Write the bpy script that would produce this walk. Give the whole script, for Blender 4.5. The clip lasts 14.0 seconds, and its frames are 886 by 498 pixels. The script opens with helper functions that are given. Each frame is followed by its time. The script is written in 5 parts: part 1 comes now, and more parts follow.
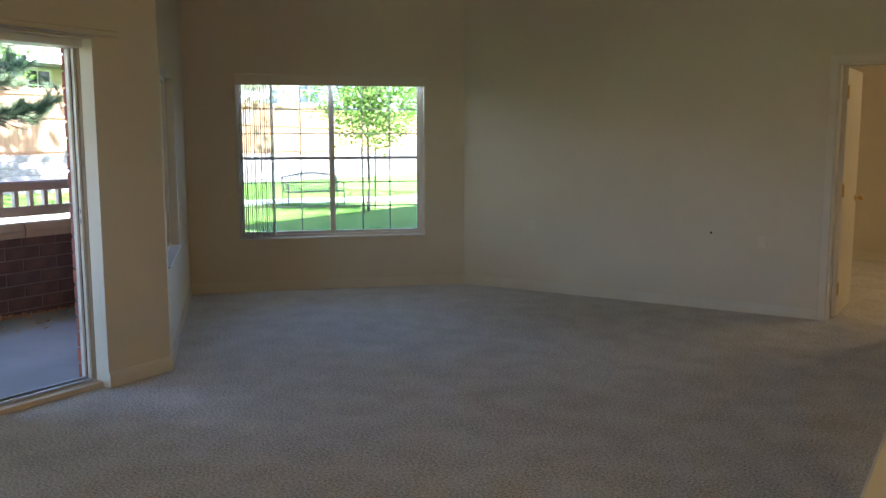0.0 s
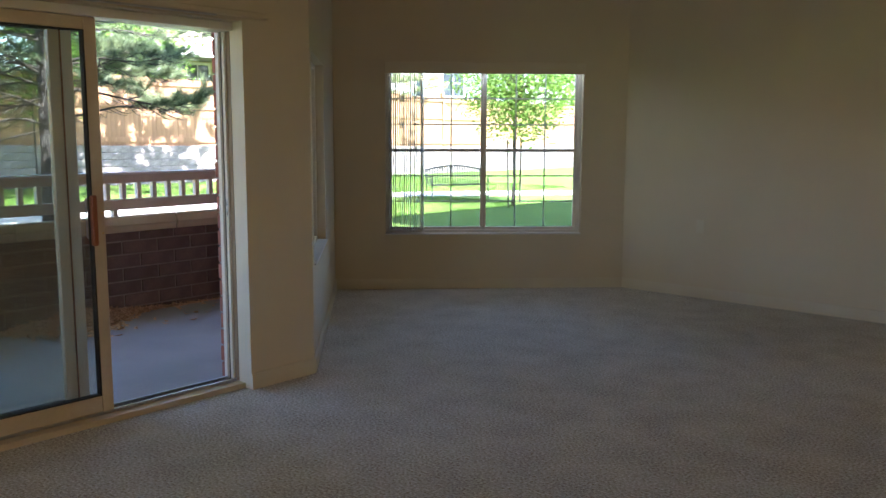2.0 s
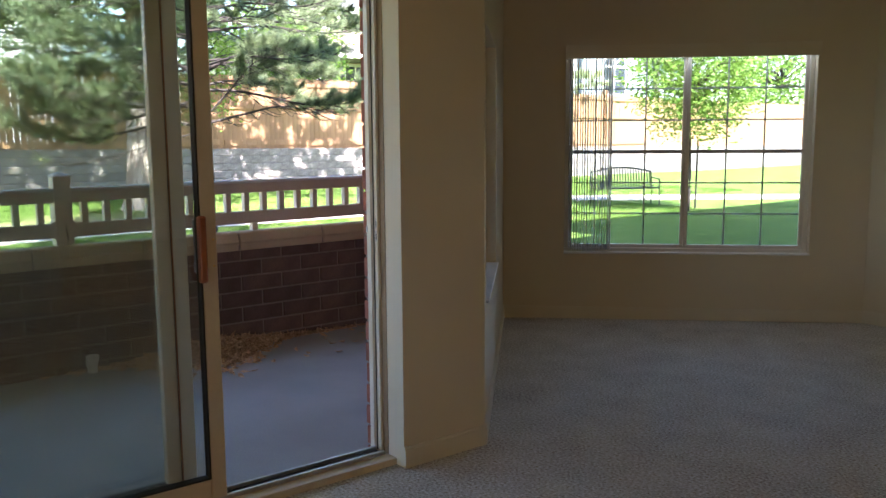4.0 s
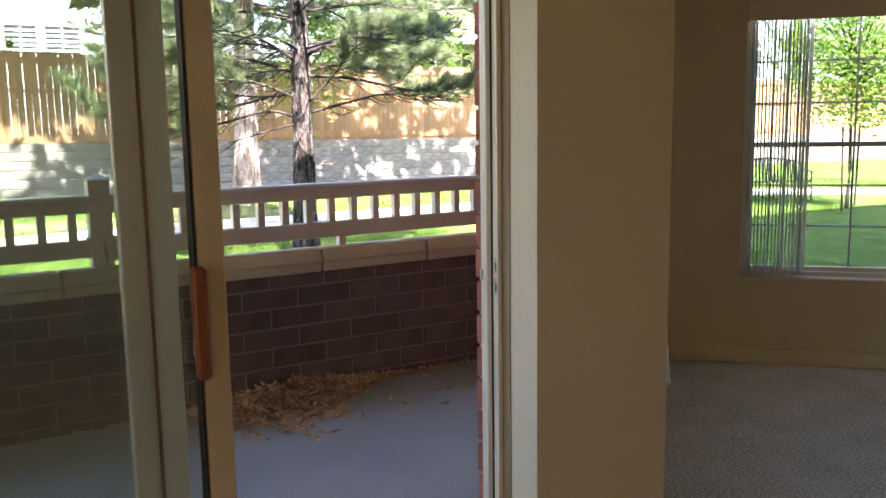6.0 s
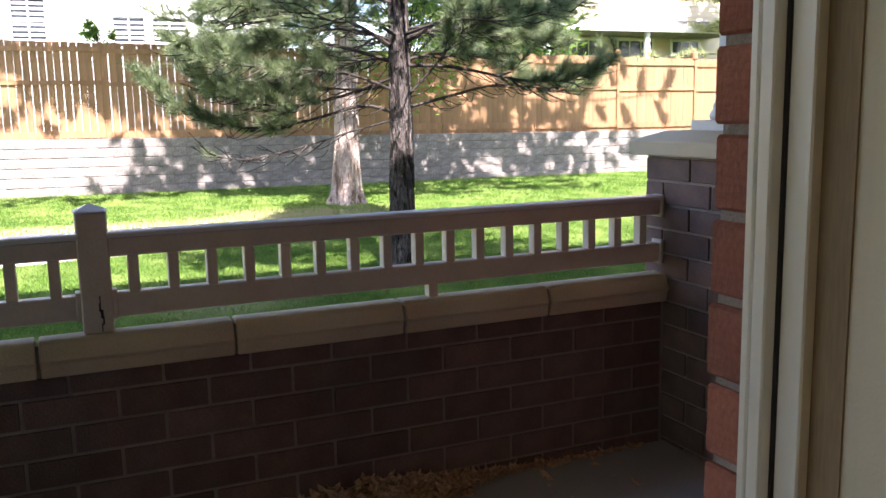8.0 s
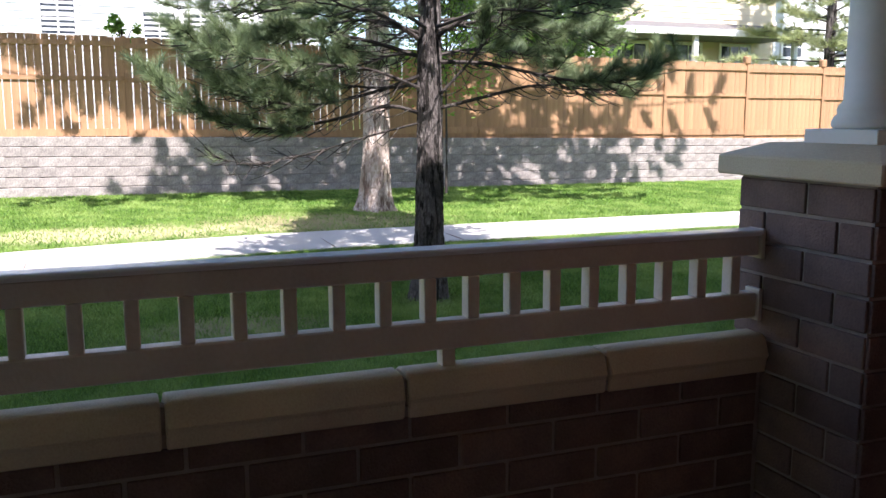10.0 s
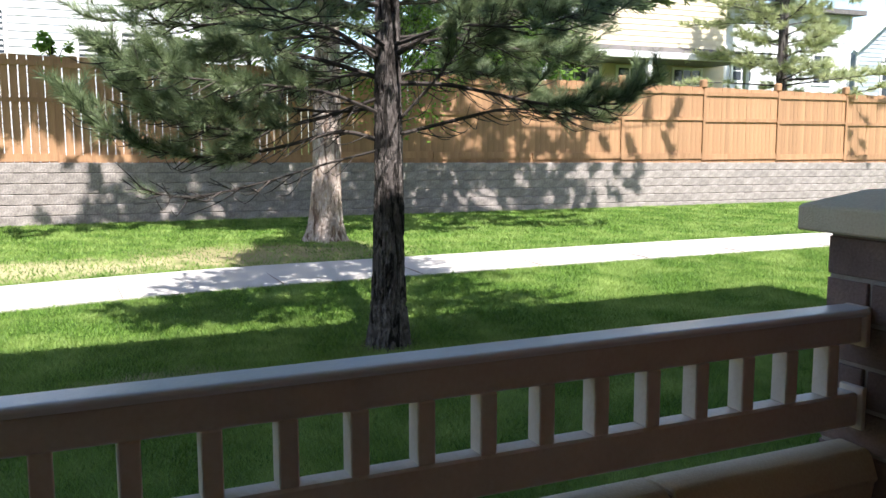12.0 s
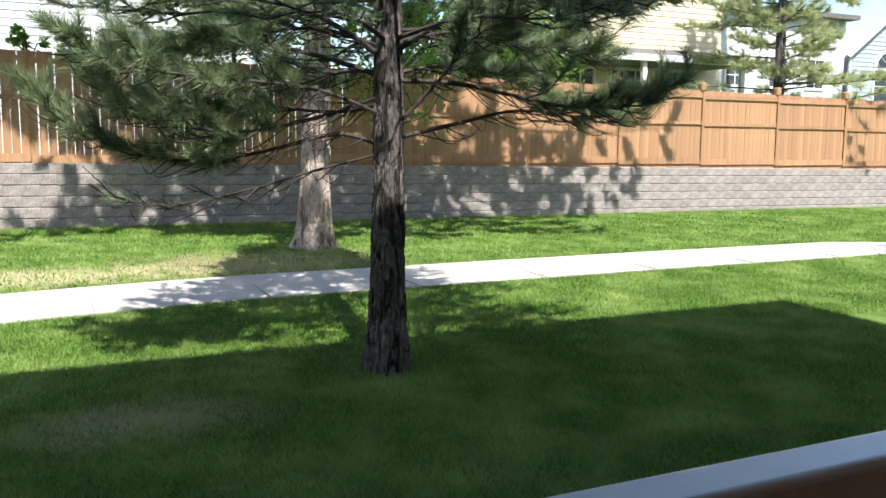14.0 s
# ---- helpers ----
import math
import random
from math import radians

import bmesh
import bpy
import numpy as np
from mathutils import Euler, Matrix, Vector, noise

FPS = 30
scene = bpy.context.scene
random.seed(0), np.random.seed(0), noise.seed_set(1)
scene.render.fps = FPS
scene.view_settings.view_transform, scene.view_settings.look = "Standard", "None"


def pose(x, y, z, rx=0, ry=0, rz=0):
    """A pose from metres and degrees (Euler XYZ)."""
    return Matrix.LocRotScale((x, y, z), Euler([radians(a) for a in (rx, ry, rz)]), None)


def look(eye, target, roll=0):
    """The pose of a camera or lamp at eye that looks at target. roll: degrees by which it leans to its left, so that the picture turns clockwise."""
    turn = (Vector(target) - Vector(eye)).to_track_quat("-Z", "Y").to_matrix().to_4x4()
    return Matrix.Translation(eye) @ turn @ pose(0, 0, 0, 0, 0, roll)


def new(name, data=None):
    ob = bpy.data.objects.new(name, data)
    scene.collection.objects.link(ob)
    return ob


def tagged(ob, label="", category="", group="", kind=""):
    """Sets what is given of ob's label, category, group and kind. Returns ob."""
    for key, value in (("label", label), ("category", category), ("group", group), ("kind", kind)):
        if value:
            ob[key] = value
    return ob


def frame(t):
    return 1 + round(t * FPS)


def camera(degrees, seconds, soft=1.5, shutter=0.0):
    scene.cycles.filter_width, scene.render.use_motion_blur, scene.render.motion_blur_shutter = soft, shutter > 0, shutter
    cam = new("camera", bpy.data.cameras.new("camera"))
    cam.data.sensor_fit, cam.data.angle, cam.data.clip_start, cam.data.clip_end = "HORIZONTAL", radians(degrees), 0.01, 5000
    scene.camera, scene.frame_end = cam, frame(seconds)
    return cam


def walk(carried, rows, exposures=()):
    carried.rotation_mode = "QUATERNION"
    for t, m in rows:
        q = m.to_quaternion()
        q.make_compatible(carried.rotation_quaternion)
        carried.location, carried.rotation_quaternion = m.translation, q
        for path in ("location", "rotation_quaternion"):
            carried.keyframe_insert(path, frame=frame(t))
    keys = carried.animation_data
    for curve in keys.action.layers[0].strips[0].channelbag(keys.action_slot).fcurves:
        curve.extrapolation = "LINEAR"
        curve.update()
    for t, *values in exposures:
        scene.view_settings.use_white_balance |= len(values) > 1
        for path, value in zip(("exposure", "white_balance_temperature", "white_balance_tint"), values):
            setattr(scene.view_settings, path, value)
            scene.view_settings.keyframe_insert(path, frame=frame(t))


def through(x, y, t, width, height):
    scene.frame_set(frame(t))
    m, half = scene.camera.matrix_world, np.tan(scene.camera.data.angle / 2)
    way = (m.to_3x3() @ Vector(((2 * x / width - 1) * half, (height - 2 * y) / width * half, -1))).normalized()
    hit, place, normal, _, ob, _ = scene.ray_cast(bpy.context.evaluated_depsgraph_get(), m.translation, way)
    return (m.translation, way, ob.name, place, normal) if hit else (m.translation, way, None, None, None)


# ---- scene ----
cam = camera(54.2, 14.0)
PATH = [
    (0, (0.517, 0.096, 1.498), (-0.546, 1.771, 1.241), -0.1),
    (0.5, (0.474, 0.129, 1.483), (-0.613, 1.788, 1.226), -0.2),
    (1, (0.406, 0.178, 1.515), (-0.728, 1.804, 1.25), -0.3),
    (1.5, (0.261, 0.304, 1.513), (-0.975, 1.853, 1.247), -0.5),
    (2, (0.114, 0.428, 1.478), (-1.202, 1.91, 1.206), 0.2),
    (2.5, (-0.128, 0.589, 1.492), (-1.547, 1.97, 1.209), 0.5),
    (5, (-1.516, 1.617, 1.44), (-3.143, 2.747, 1.166), -0.8),
    (5.5, (-1.817, 1.811, 1.443), (-3.498, 2.855, 1.152), -0.7),
    (6, (-2.139, 1.981, 1.456), (-3.843, 2.987, 1.165), -0.9),
    (6.5, (-2.471, 2.172, 1.462), (-4.195, 3.141, 1.168), -1.3),
    (7, (-2.788, 2.332, 1.456), (-4.55, 3.229, 1.156), -1.1),
    (7.5, (-3.123, 2.487, 1.48), (-4.905, 3.347, 1.188), -1.3),
    (8, (-3.453, 2.65, 1.518), (-5.267, 3.433, 1.209), -1.1),
    (8.2, (-3.567, 2.724, 1.512), (-5.407, 3.443, 1.204), -0.5),
    (10.3, (-4.529, 3.136, 1.507), (-6.375, 3.845, 1.208), -0.1),
    (10.5, (-4.631, 3.155, 1.513), (-6.462, 3.904, 1.218), 0.0),
    (11, (-4.866, 3.176, 1.534), (-6.675, 3.98, 1.247), -0.2),
    (11.5, (-5.023, 3.222, 1.53), (-6.823, 4.046, 1.242), 0.0),
    (12, (-5.247, 3.32, 1.551), (-7.054, 4.139, 1.3), -0.1),
    (12.5, (-5.403, 3.374, 1.553), (-7.207, 4.199, 1.302), 0.1),
    (13, (-5.621, 3.389, 1.561), (-7.418, 4.232, 1.312), 0.5),
    (13.5, (-5.793, 3.417, 1.571), (-7.585, 4.269, 1.325), 0.4),
    (14, (-5.974, 3.466, 1.568), (-7.766, 4.318, 1.321), 0.4),
]
EXPOSURE = [(0, 3.55, 5300, 19), (2.5, 3.18, 5700, 20), (5, 2.95, 6150, 23), (6.5, 3.35, 6450, 24), (7.5, 2.75, 6450, 24), (8.2, 2.0, 6200, 23), (10.3, 1.55, 6000, 18), (12, 1.28, 6150, 13), (14, 1.1, 6150, 11)]
walk(cam, [(t, look(eye, target, roll)) for t, eye, target, roll in PATH], EXPOSURE)

# ---------- world and light ----------
SUN_EL, SUN_AZ = 52.0, -9.0   # height above the horizon; turn from +x towards +y
w = bpy.data.worlds.new("sky")
scene.world = w
w.use_nodes = True
wn = w.node_tree.nodes
sky = wn.new("ShaderNodeTexSky")
sky.sky_type = "NISHITA"
sky.sun_disc = False
sky.sun_elevation = radians(SUN_EL)
sky.sun_rotation = radians(90 - SUN_AZ)
w.node_tree.links.new(sky.outputs[0], wn["Background"].inputs[0])
wn["Background"].inputs[1].default_value = 0.128

sun_data = bpy.data.lights.new("sun", "SUN")
sun_data.energy, sun_data.angle, sun_data.color = 4.9, radians(0.6), (1.0, 0.96, 0.90)
sun = new("sun", sun_data)
sdir = Vector((math.cos(radians(SUN_EL)) * math.cos(radians(SUN_AZ)), math.cos(radians(SUN_EL)) * math.sin(radians(SUN_AZ)), math.sin(radians(SUN_EL))))
sun.matrix_world = look(sdir * 40, (0, 0, 0))


def lamp(name, x, y, z, watts, colour, size):
    d = bpy.data.lights.new(name, "POINT")
    d.energy, d.color, d.shadow_soft_size = watts, colour, size
    o = new(name, d)
    o.location = (x, y, z)
    return o


WARM = (1.0, 0.66, 0.28)
lamp("kitchen_lamp_light", 2.2, -0.6, 2.6, 4.7, WARM, 0.12)
lamp("hall_lamp_light", 1.2, 9.6, 2.3, 0.8, (1.0, 0.78, 0.40), 0.12)


def fill_light(name, eye, target, wide, high, watts):
    """An added area lamp at a wall opening, standing in for daylight."""
    d = bpy.data.lights.new(name, "AREA")
    d.shape, d.size, d.size_y, d.energy, d.color = "RECTANGLE", wide, high, watts, (0.78, 0.89, 1.0)
    o = new(name, d)
    o.matrix_world = look(eye, target)
    return o


# added cool fill from an unseen, invented opening in the south wall
fill_light("rear_fill_light", (-1.2, -3.36, 1.5), (-1.2, 0.0, 1.3), 1.7, 1.3, 0.9)


# ---------- materials ----------
def nodes_of(name):
    m = bpy.data.materials.new(name)
    m.use_nodes = True
    return m, m.node_tree.nodes, m.node_tree.links, m.node_tree.nodes["Principled BSDF"]


def mat(name, a, b, scale=4.0, rough=0.7, metal=0.0, bump=0.0, bump_scale=60.0, fine=None, stretch=(1, 1, 1), piece=0.0, spec=0.5, coords="Object", crisp=0.0):
    """Two-scale procedural surface: colour a to b over a broad noise, with a fine grain and bump."""
    m, n, l, p = nodes_of(name)
    tc = n.new("ShaderNodeTexCoord")
    mp = n.new("ShaderNodeMapping")
    mp.inputs["Scale"].default_value = stretch
    l.new(tc.outputs[coords], mp.inputs[0])
    big = n.new("ShaderNodeTexNoise")
    big.inputs["Scale"].default_value, big.inputs["Detail"].default_value = scale, 5
    l.new(mp.outputs[0], big.inputs["Vector"])
    small = n.new("ShaderNodeTexNoise")
    small.inputs["Scale"].default_value, small.inputs["Detail"].default_value = bump_scale, 4
    l.new(mp.outputs[0], small.inputs["Vector"])
    ramp = n.new("ShaderNodeMapRange")
    ramp.inputs["From Min"].default_value, ramp.inputs["From Max"].default_value = 0.3, 0.7
    l.new(big.outputs[0], ramp.inputs[0])
    mix = n.new("ShaderNodeMix")
    mix.data_type = "RGBA"
    mix.inputs["A"].default_value, mix.inputs["B"].default_value = (*a, 1), (*b, 1)
    l.new(ramp.outputs[0], mix.inputs["Factor"])
    grain = n.new("ShaderNodeMix")
    grain.data_type, grain.blend_type = "RGBA", "OVERLAY"
    grain.inputs["Factor"].default_value = fine if fine is not None else 0.25
    l.new(mix.outputs["Result"], grain.inputs["A"])
    speck = small.outputs[0]
    if crisp:
        sharp = n.new("ShaderNodeMapRange")
        sharp.inputs["From Min"].default_value, sharp.inputs["From Max"].default_value = 0.5 - crisp, 0.5 + crisp
        l.new(speck, sharp.inputs[0])
        speck = sharp.outputs[0]
    l.new(speck, grain.inputs["B"])
    out = grain.outputs["Result"]
    if piece:
        info = n.new("ShaderNodeObjectInfo")
        val = n.new("ShaderNodeMapRange")
        val.inputs["To Min"].default_value, val.inputs["To Max"].default_value = 1 - piece, 1 + piece
        l.new(info.outputs["Random"], val.inputs[0])
        hsv = n.new("ShaderNodeHueSaturation")
        l.new(val.outputs[0], hsv.inputs["Value"])
        l.new(out, hsv.inputs["Color"])
        out = hsv.outputs[0]
    l.new(out, p.inputs["Base Color"])
    p.inputs["Roughness"].default_value, p.inputs["Metallic"].default_value = rough, metal
    p.inputs["Specular IOR Level"].default_value = spec
    if bump:
        bn = n.new("ShaderNodeBump")
        bn.inputs["Strength"].default_value, bn.inputs["Distance"].default_value = bump, 0.01
        l.new(small.outputs[0], bn.inputs["Height"])
        l.new(bn.outputs[0], p.inputs["Normal"])
    return m


def glass_mat(name, tint=(0.93, 0.97, 0.95), gloss=1.0):
    """Clear pane: a thin sheet that lets light straight through and mirrors by its angle."""
    m, n, l, p = nodes_of(name)
    n.remove(p)
    tr = n.new("ShaderNodeBsdfTransparent")
    tr.inputs[0].default_value = (*tint, 1)
    gl = n.new("ShaderNodeBsdfGlossy")
    gl.inputs["Roughness"].default_value = 0.02
    fr = n.new("ShaderNodeFresnel")
    fr.inputs[0].default_value = 1.5
    k = n.new("ShaderNodeMath")
    k.operation = "MULTIPLY"
    k.inputs[1].default_value = gloss
    l.new(fr.outputs[0], k.inputs[0])
    mx = n.new("ShaderNodeMixShader")
    l.new(k.outputs[0], mx.inputs[0])
    l.new(tr.outputs[0], mx.inputs[1])
    l.new(gl.outputs[0], mx.inputs[2])
    l.new(mx.outputs[0], n["Material Output"].inputs[0])
    return m


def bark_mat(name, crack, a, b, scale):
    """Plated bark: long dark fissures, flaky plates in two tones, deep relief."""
    m, n, l, p = nodes_of(name)
    tc = n.new("ShaderNodeTexCoord")

    def field(sx, sz, detail, rough):
        mp = n.new("ShaderNodeMapping")
        mp.inputs["Scale"].default_value = (sx, sx, sz)
        l.new(tc.outputs["Object"], mp.inputs[0])
        k = n.new("ShaderNodeTexNoise")
        k.inputs["Scale"].default_value, k.inputs["Detail"].default_value, k.inputs["Roughness"].default_value = scale, detail, rough
        k.inputs["Distortion"].default_value = 0.6
        l.new(mp.outputs[0], k.inputs["Vector"])
        return k.outputs[0]

    def ranged(sock, lo, hi):
        k = n.new("ShaderNodeMapRange")
        k.inputs["From Min"].default_value, k.inputs["From Max"].default_value = lo, hi
        l.new(sock, k.inputs[0])
        return k.outputs[0]

    def blend(fac, x, y):
        k = n.new("ShaderNodeMix")
        k.data_type = "RGBA"
        l.new(fac, k.inputs["Factor"])
        for key, v in (("A", x), ("B", y)):
            if isinstance(v, tuple):
                k.inputs[key].default_value = (*v, 1)
            else:
                l.new(v, k.inputs[key])
        return k.outputs["Result"]

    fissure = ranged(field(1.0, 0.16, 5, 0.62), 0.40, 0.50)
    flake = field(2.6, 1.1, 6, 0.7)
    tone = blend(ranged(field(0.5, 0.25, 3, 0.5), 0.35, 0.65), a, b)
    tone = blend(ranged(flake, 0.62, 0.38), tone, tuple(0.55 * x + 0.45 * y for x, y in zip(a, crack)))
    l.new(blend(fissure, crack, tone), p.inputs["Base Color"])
    p.inputs["Roughness"].default_value = 0.95
    p.inputs["Specular IOR Level"].default_value = 0.2
    high = n.new("ShaderNodeMath")
    high.operation = "MULTIPLY_ADD"
    high.inputs[1].default_value = 0.7
    l.new(flake, high.inputs[0])
    l.new(fissure, high.inputs[2])
    bn = n.new("ShaderNodeBump")
    bn.inputs["Strength"].default_value, bn.inputs["Distance"].default_value = 1.0, 0.02
    l.new(high.outputs[0], bn.inputs["Height"])
    l.new(bn.outputs[0], p.inputs["Normal"])
    return m


PAINT = mat("wall_paint", (0.665, 0.59, 0.43), (0.705, 0.63, 0.465), 1.3, 0.75, bump=0.12, bump_scale=220, fine=0.06)
TRIM = mat("trim_paint", (0.68, 0.62, 0.47), (0.73, 0.67, 0.52), 3, 0.45, fine=0.05)
CEIL = mat("ceiling_paint", (0.74, 0.71, 0.64), (0.78, 0.75, 0.68), 2, 0.85, bump=0.3, bump_scale=90, fine=0.08)
CARPET = mat("carpet", (0.53, 0.50, 0.435), (0.65, 0.62, 0.55), 4.0, 0.95, bump=1.0, bump_scale=80, fine=0.9, spec=0.1, crisp=0.3)
VINYL = mat("vinyl_frame", (0.76, 0.72, 0.62), (0.80, 0.76, 0.66), 5, 0.35, fine=0.05)
CREAM = mat("cream_frame", (0.60, 0.49, 0.33), (0.66, 0.55, 0.39), 6, 0.4, fine=0.08)
GASKET = mat("black_gasket", (0.015, 0.015, 0.015), (0.03, 0.03, 0.03), 20, 0.6)
ALU = mat("aluminium", (0.5, 0.5, 0.5), (0.62, 0.62, 0.62), 12, 0.35, metal=0.9)
OAK = mat("red_wood", (0.26, 0.075, 0.025), (0.36, 0.12, 0.045), 6, 0.4, stretch=(6, 6, 1), bump=0.2, bump_scale=40)
BRASS = mat("brass", (0.60, 0.40, 0.12), (0.75, 0.53, 0.2), 30, 0.3, metal=1.0)
GLASS = glass_mat("clear_glass")
DOORGLASS = glass_mat("double_door_glass", (0.90, 0.94, 0.91), 2.8)
# rail paint whitened for the cap, so its colour carries the sky's brightness
RAILCAP_SKYLIT = mat("skylit_rail_paint", (0.74, 0.73, 0.71), (0.82, 0.81, 0.79), 4, 0.24, bump=0.1, bump_scale=60, fine=0.12)
# brown that colours in the shaded recess by the door jamb
RECESS_BROWN = mat("brown_recess_shade", (0.24, 0.165, 0.085), (0.32, 0.225, 0.125), 6, 0.7, stretch=(5, 5, 0.5), fine=0.3)
CONCRETE = mat("patio_concrete", (0.34, 0.335, 0.33), (0.43, 0.42, 0.41), 1.6, 0.8, bump=0.25, bump_scale=120, fine=0.25)
BRICK = mat("dark_brick", (0.125, 0.080, 0.068), (0.19, 0.122, 0.102), 9, 0.85, bump=0.5, bump_scale=110, fine=0.4, piece=0.22)
BRICK_RED = mat("red_brick", (0.27, 0.085, 0.05), (0.36, 0.13, 0.08), 9, 0.85, bump=0.5, bump_scale=110, fine=0.35, piece=0.18)
MORTAR = mat("mortar", (0.28, 0.23, 0.20), (0.36, 0.305, 0.265), 14, 0.95, bump=0.5, bump_scale=200)
CAPSTONE = mat("cast_stone", (0.55, 0.45, 0.305), (0.66, 0.55, 0.385), 3, 0.85, bump=0.35, bump_scale=150, fine=0.25, piece=0.06)
RAILPAINT = mat("beige_rail_paint", (0.62, 0.53, 0.44), (0.70, 0.61, 0.51), 5, 0.36, bump=0.15, bump_scale=80, fine=0.15)
WHITEPAINT = mat("white_column_paint", (0.72, 0.70, 0.66), (0.8, 0.78, 0.74), 5, 0.6, fine=0.1)
FENCE = mat("cedar_stain", (0.29, 0.155, 0.073), (0.375, 0.21, 0.105), 2.5, 0.8, bump=0.4, bump_scale=25, fine=0.3, stretch=(3, 3, 0.35), piece=0.14)
BLOCK = mat("split_face_block", (0.215, 0.185, 0.163), (0.32, 0.28, 0.25), 7, 0.95, bump=1.0, bump_scale=34, fine=0.7, piece=0.10)
SIDEWALK = mat("sidewalk_concrete", (0.46, 0.42, 0.37), (0.53, 0.485, 0.43), 1.2, 0.9, bump=0.2, bump_scale=90, fine=0.2)
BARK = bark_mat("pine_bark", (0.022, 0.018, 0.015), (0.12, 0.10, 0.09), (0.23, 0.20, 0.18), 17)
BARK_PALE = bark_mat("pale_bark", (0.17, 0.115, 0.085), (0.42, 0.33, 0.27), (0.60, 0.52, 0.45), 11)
TWIG = mat("twig", (0.028, 0.022, 0.018), (0.065, 0.05, 0.04), 20, 0.9)
SIDING_Y = mat("yellow_siding", (0.64, 0.54, 0.36), (0.69, 0.59, 0.41), 2, 0.7, fine=0.1)
SIDING_W = mat("white_siding", (0.60, 0.61, 0.60), (0.66, 0.67, 0.66), 2, 0.7, fine=0.08)
SIDING_G = mat("blue_grey_siding", (0.30, 0.34, 0.36), (0.36, 0.40, 0.42), 2, 0.7, fine=0.1)
ROOF = mat("asphalt_shingle", (0.10, 0.09, 0.085), (0.17, 0.155, 0.145), 8, 0.95, bump=0.6, bump_scale=60, fine=0.5)
DARKGLASS = mat("window_dark", (0.03, 0.035, 0.045), (0.06, 0.07, 0.08), 2, 0.08)
BLACKMETAL = mat("black_metal", (0.06, 0.06, 0.065), (0.10, 0.10, 0.10), 9, 0.5, metal=0.4)
BLIND = mat("vinyl_vane", (0.76, 0.73, 0.66), (0.82, 0.79, 0.72), 4, 0.5, fine=0.05)
vane_nodes, vane_links = BLIND.node_tree.nodes, BLIND.node_tree.links
vane_glow = vane_nodes.new("ShaderNodeBsdfTranslucent")
vane_glow.inputs[0].default_value = (0.80, 0.77, 0.70, 1)
vane_mix = vane_nodes.new("ShaderNodeMixShader")
vane_mix.inputs[0].default_value = 0.45
vane_links.new(vane_nodes["Principled BSDF"].outputs[0], vane_mix.inputs[1])
vane_links.new(vane_glow.outputs[0], vane_mix.inputs[2])
vane_links.new(vane_mix.outputs[0], vane_nodes["Material Output"].inputs[0])


# ---------- mesh helpers ----------
def mesh_of(bm, name, material, smooth=False):
    me = bpy.data.meshes.new(name)
    bm.to_mesh(me)
    bm.free()
    me.materials.append(material)
    if smooth:
        for f in me.polygons:
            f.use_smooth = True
    return me


def part(name, bm, material, parent=None, label="", smooth=False):
    ob = new(name, mesh_of(bm, name, material, smooth))
    if parent:
        ob.parent = parent
    if label:
        ob["label"] = label
    return ob


def thing(name, label, category, group="", at=None):
    ob = new(name)
    if at is not None:
        ob.matrix_basis = at
    return tagged(ob, label, category, group)


def setting(name, bm, material, label, category):
    return tagged(part(name, bm, material), label, category, kind="structure")


def box(bm, x0, x1, y0, y1, z0, z1, bevel=0.0):
    """Adds a box, with softened edges if asked."""
    m = Matrix.Translation(((x0 + x1) / 2, (y0 + y1) / 2, (z0 + z1) / 2)) @ Matrix.Diagonal((abs(x1 - x0), abs(y1 - y0), abs(z1 - z0), 1))
    vs = bmesh.ops.create_cube(bm, size=1, matrix=m)["verts"]
    if bevel:
        es = list({e for v in vs for e in v.link_edges})
        bmesh.ops.bevel(bm, geom=es, offset=bevel, segments=1, affect="EDGES")
    return bm


def boxes(*rows, bevel=0.0):
    bm = bmesh.new()
    for r in rows:
        box(bm, *r, bevel=bevel)
    return bm


def tube(bm, pts, radii, sides=8, cap=True):
    """Adds a round limb along pts with the radii given."""
    rings = []
    pts = [Vector(p) for p in pts]
    for i, p in enumerate(pts):
        d = (pts[min(i + 1, len(pts) - 1)] - pts[max(i - 1, 0)]).normalized()
        q = d.to_track_quat("Z", "Y")
        rings.append([bm.verts.new(p + q @ Vector((radii[i] * math.cos(2 * math.pi * k / sides), radii[i] * math.sin(2 * math.pi * k / sides), 0))) for k in range(sides)])
    for a, b in zip(rings, rings[1:]):
        for k in range(sides):
            bm.faces.new((a[k], a[(k + 1) % sides], b[(k + 1) % sides], b[k]))
    if cap:
        bm.faces.new(list(reversed(rings[0])))
        bm.faces.new(rings[-1])
    return bm


def wall_run(name, length, height, thick, holes, place, material, label):
    """A wall along its own x, standing on z = 0, its room face at y = 0 and its body to y = thick, with holes (x0, x1, z0, z1) cut through."""
    xs = sorted({0, length, *[h[0] for h in holes], *[h[1] for h in holes]})
    bm = bmesh.new()
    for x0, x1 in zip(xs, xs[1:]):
        mid = (x0 + x1) / 2
        z = 0
        for h in sorted([h for h in holes if h[0] < mid < h[1]], key=lambda h: h[2]):
            if h[2] > z:
                box(bm, x0, x1, 0, thick, z, h[2])
            z = h[3]
        box(bm, x0, x1, 0, thick, z, height)
    bmesh.ops.remove_doubles(bm, verts=bm.verts, dist=0.0005)
    ob = setting(name, bm, material, label, "wall")
    ob.matrix_basis = place
    return ob


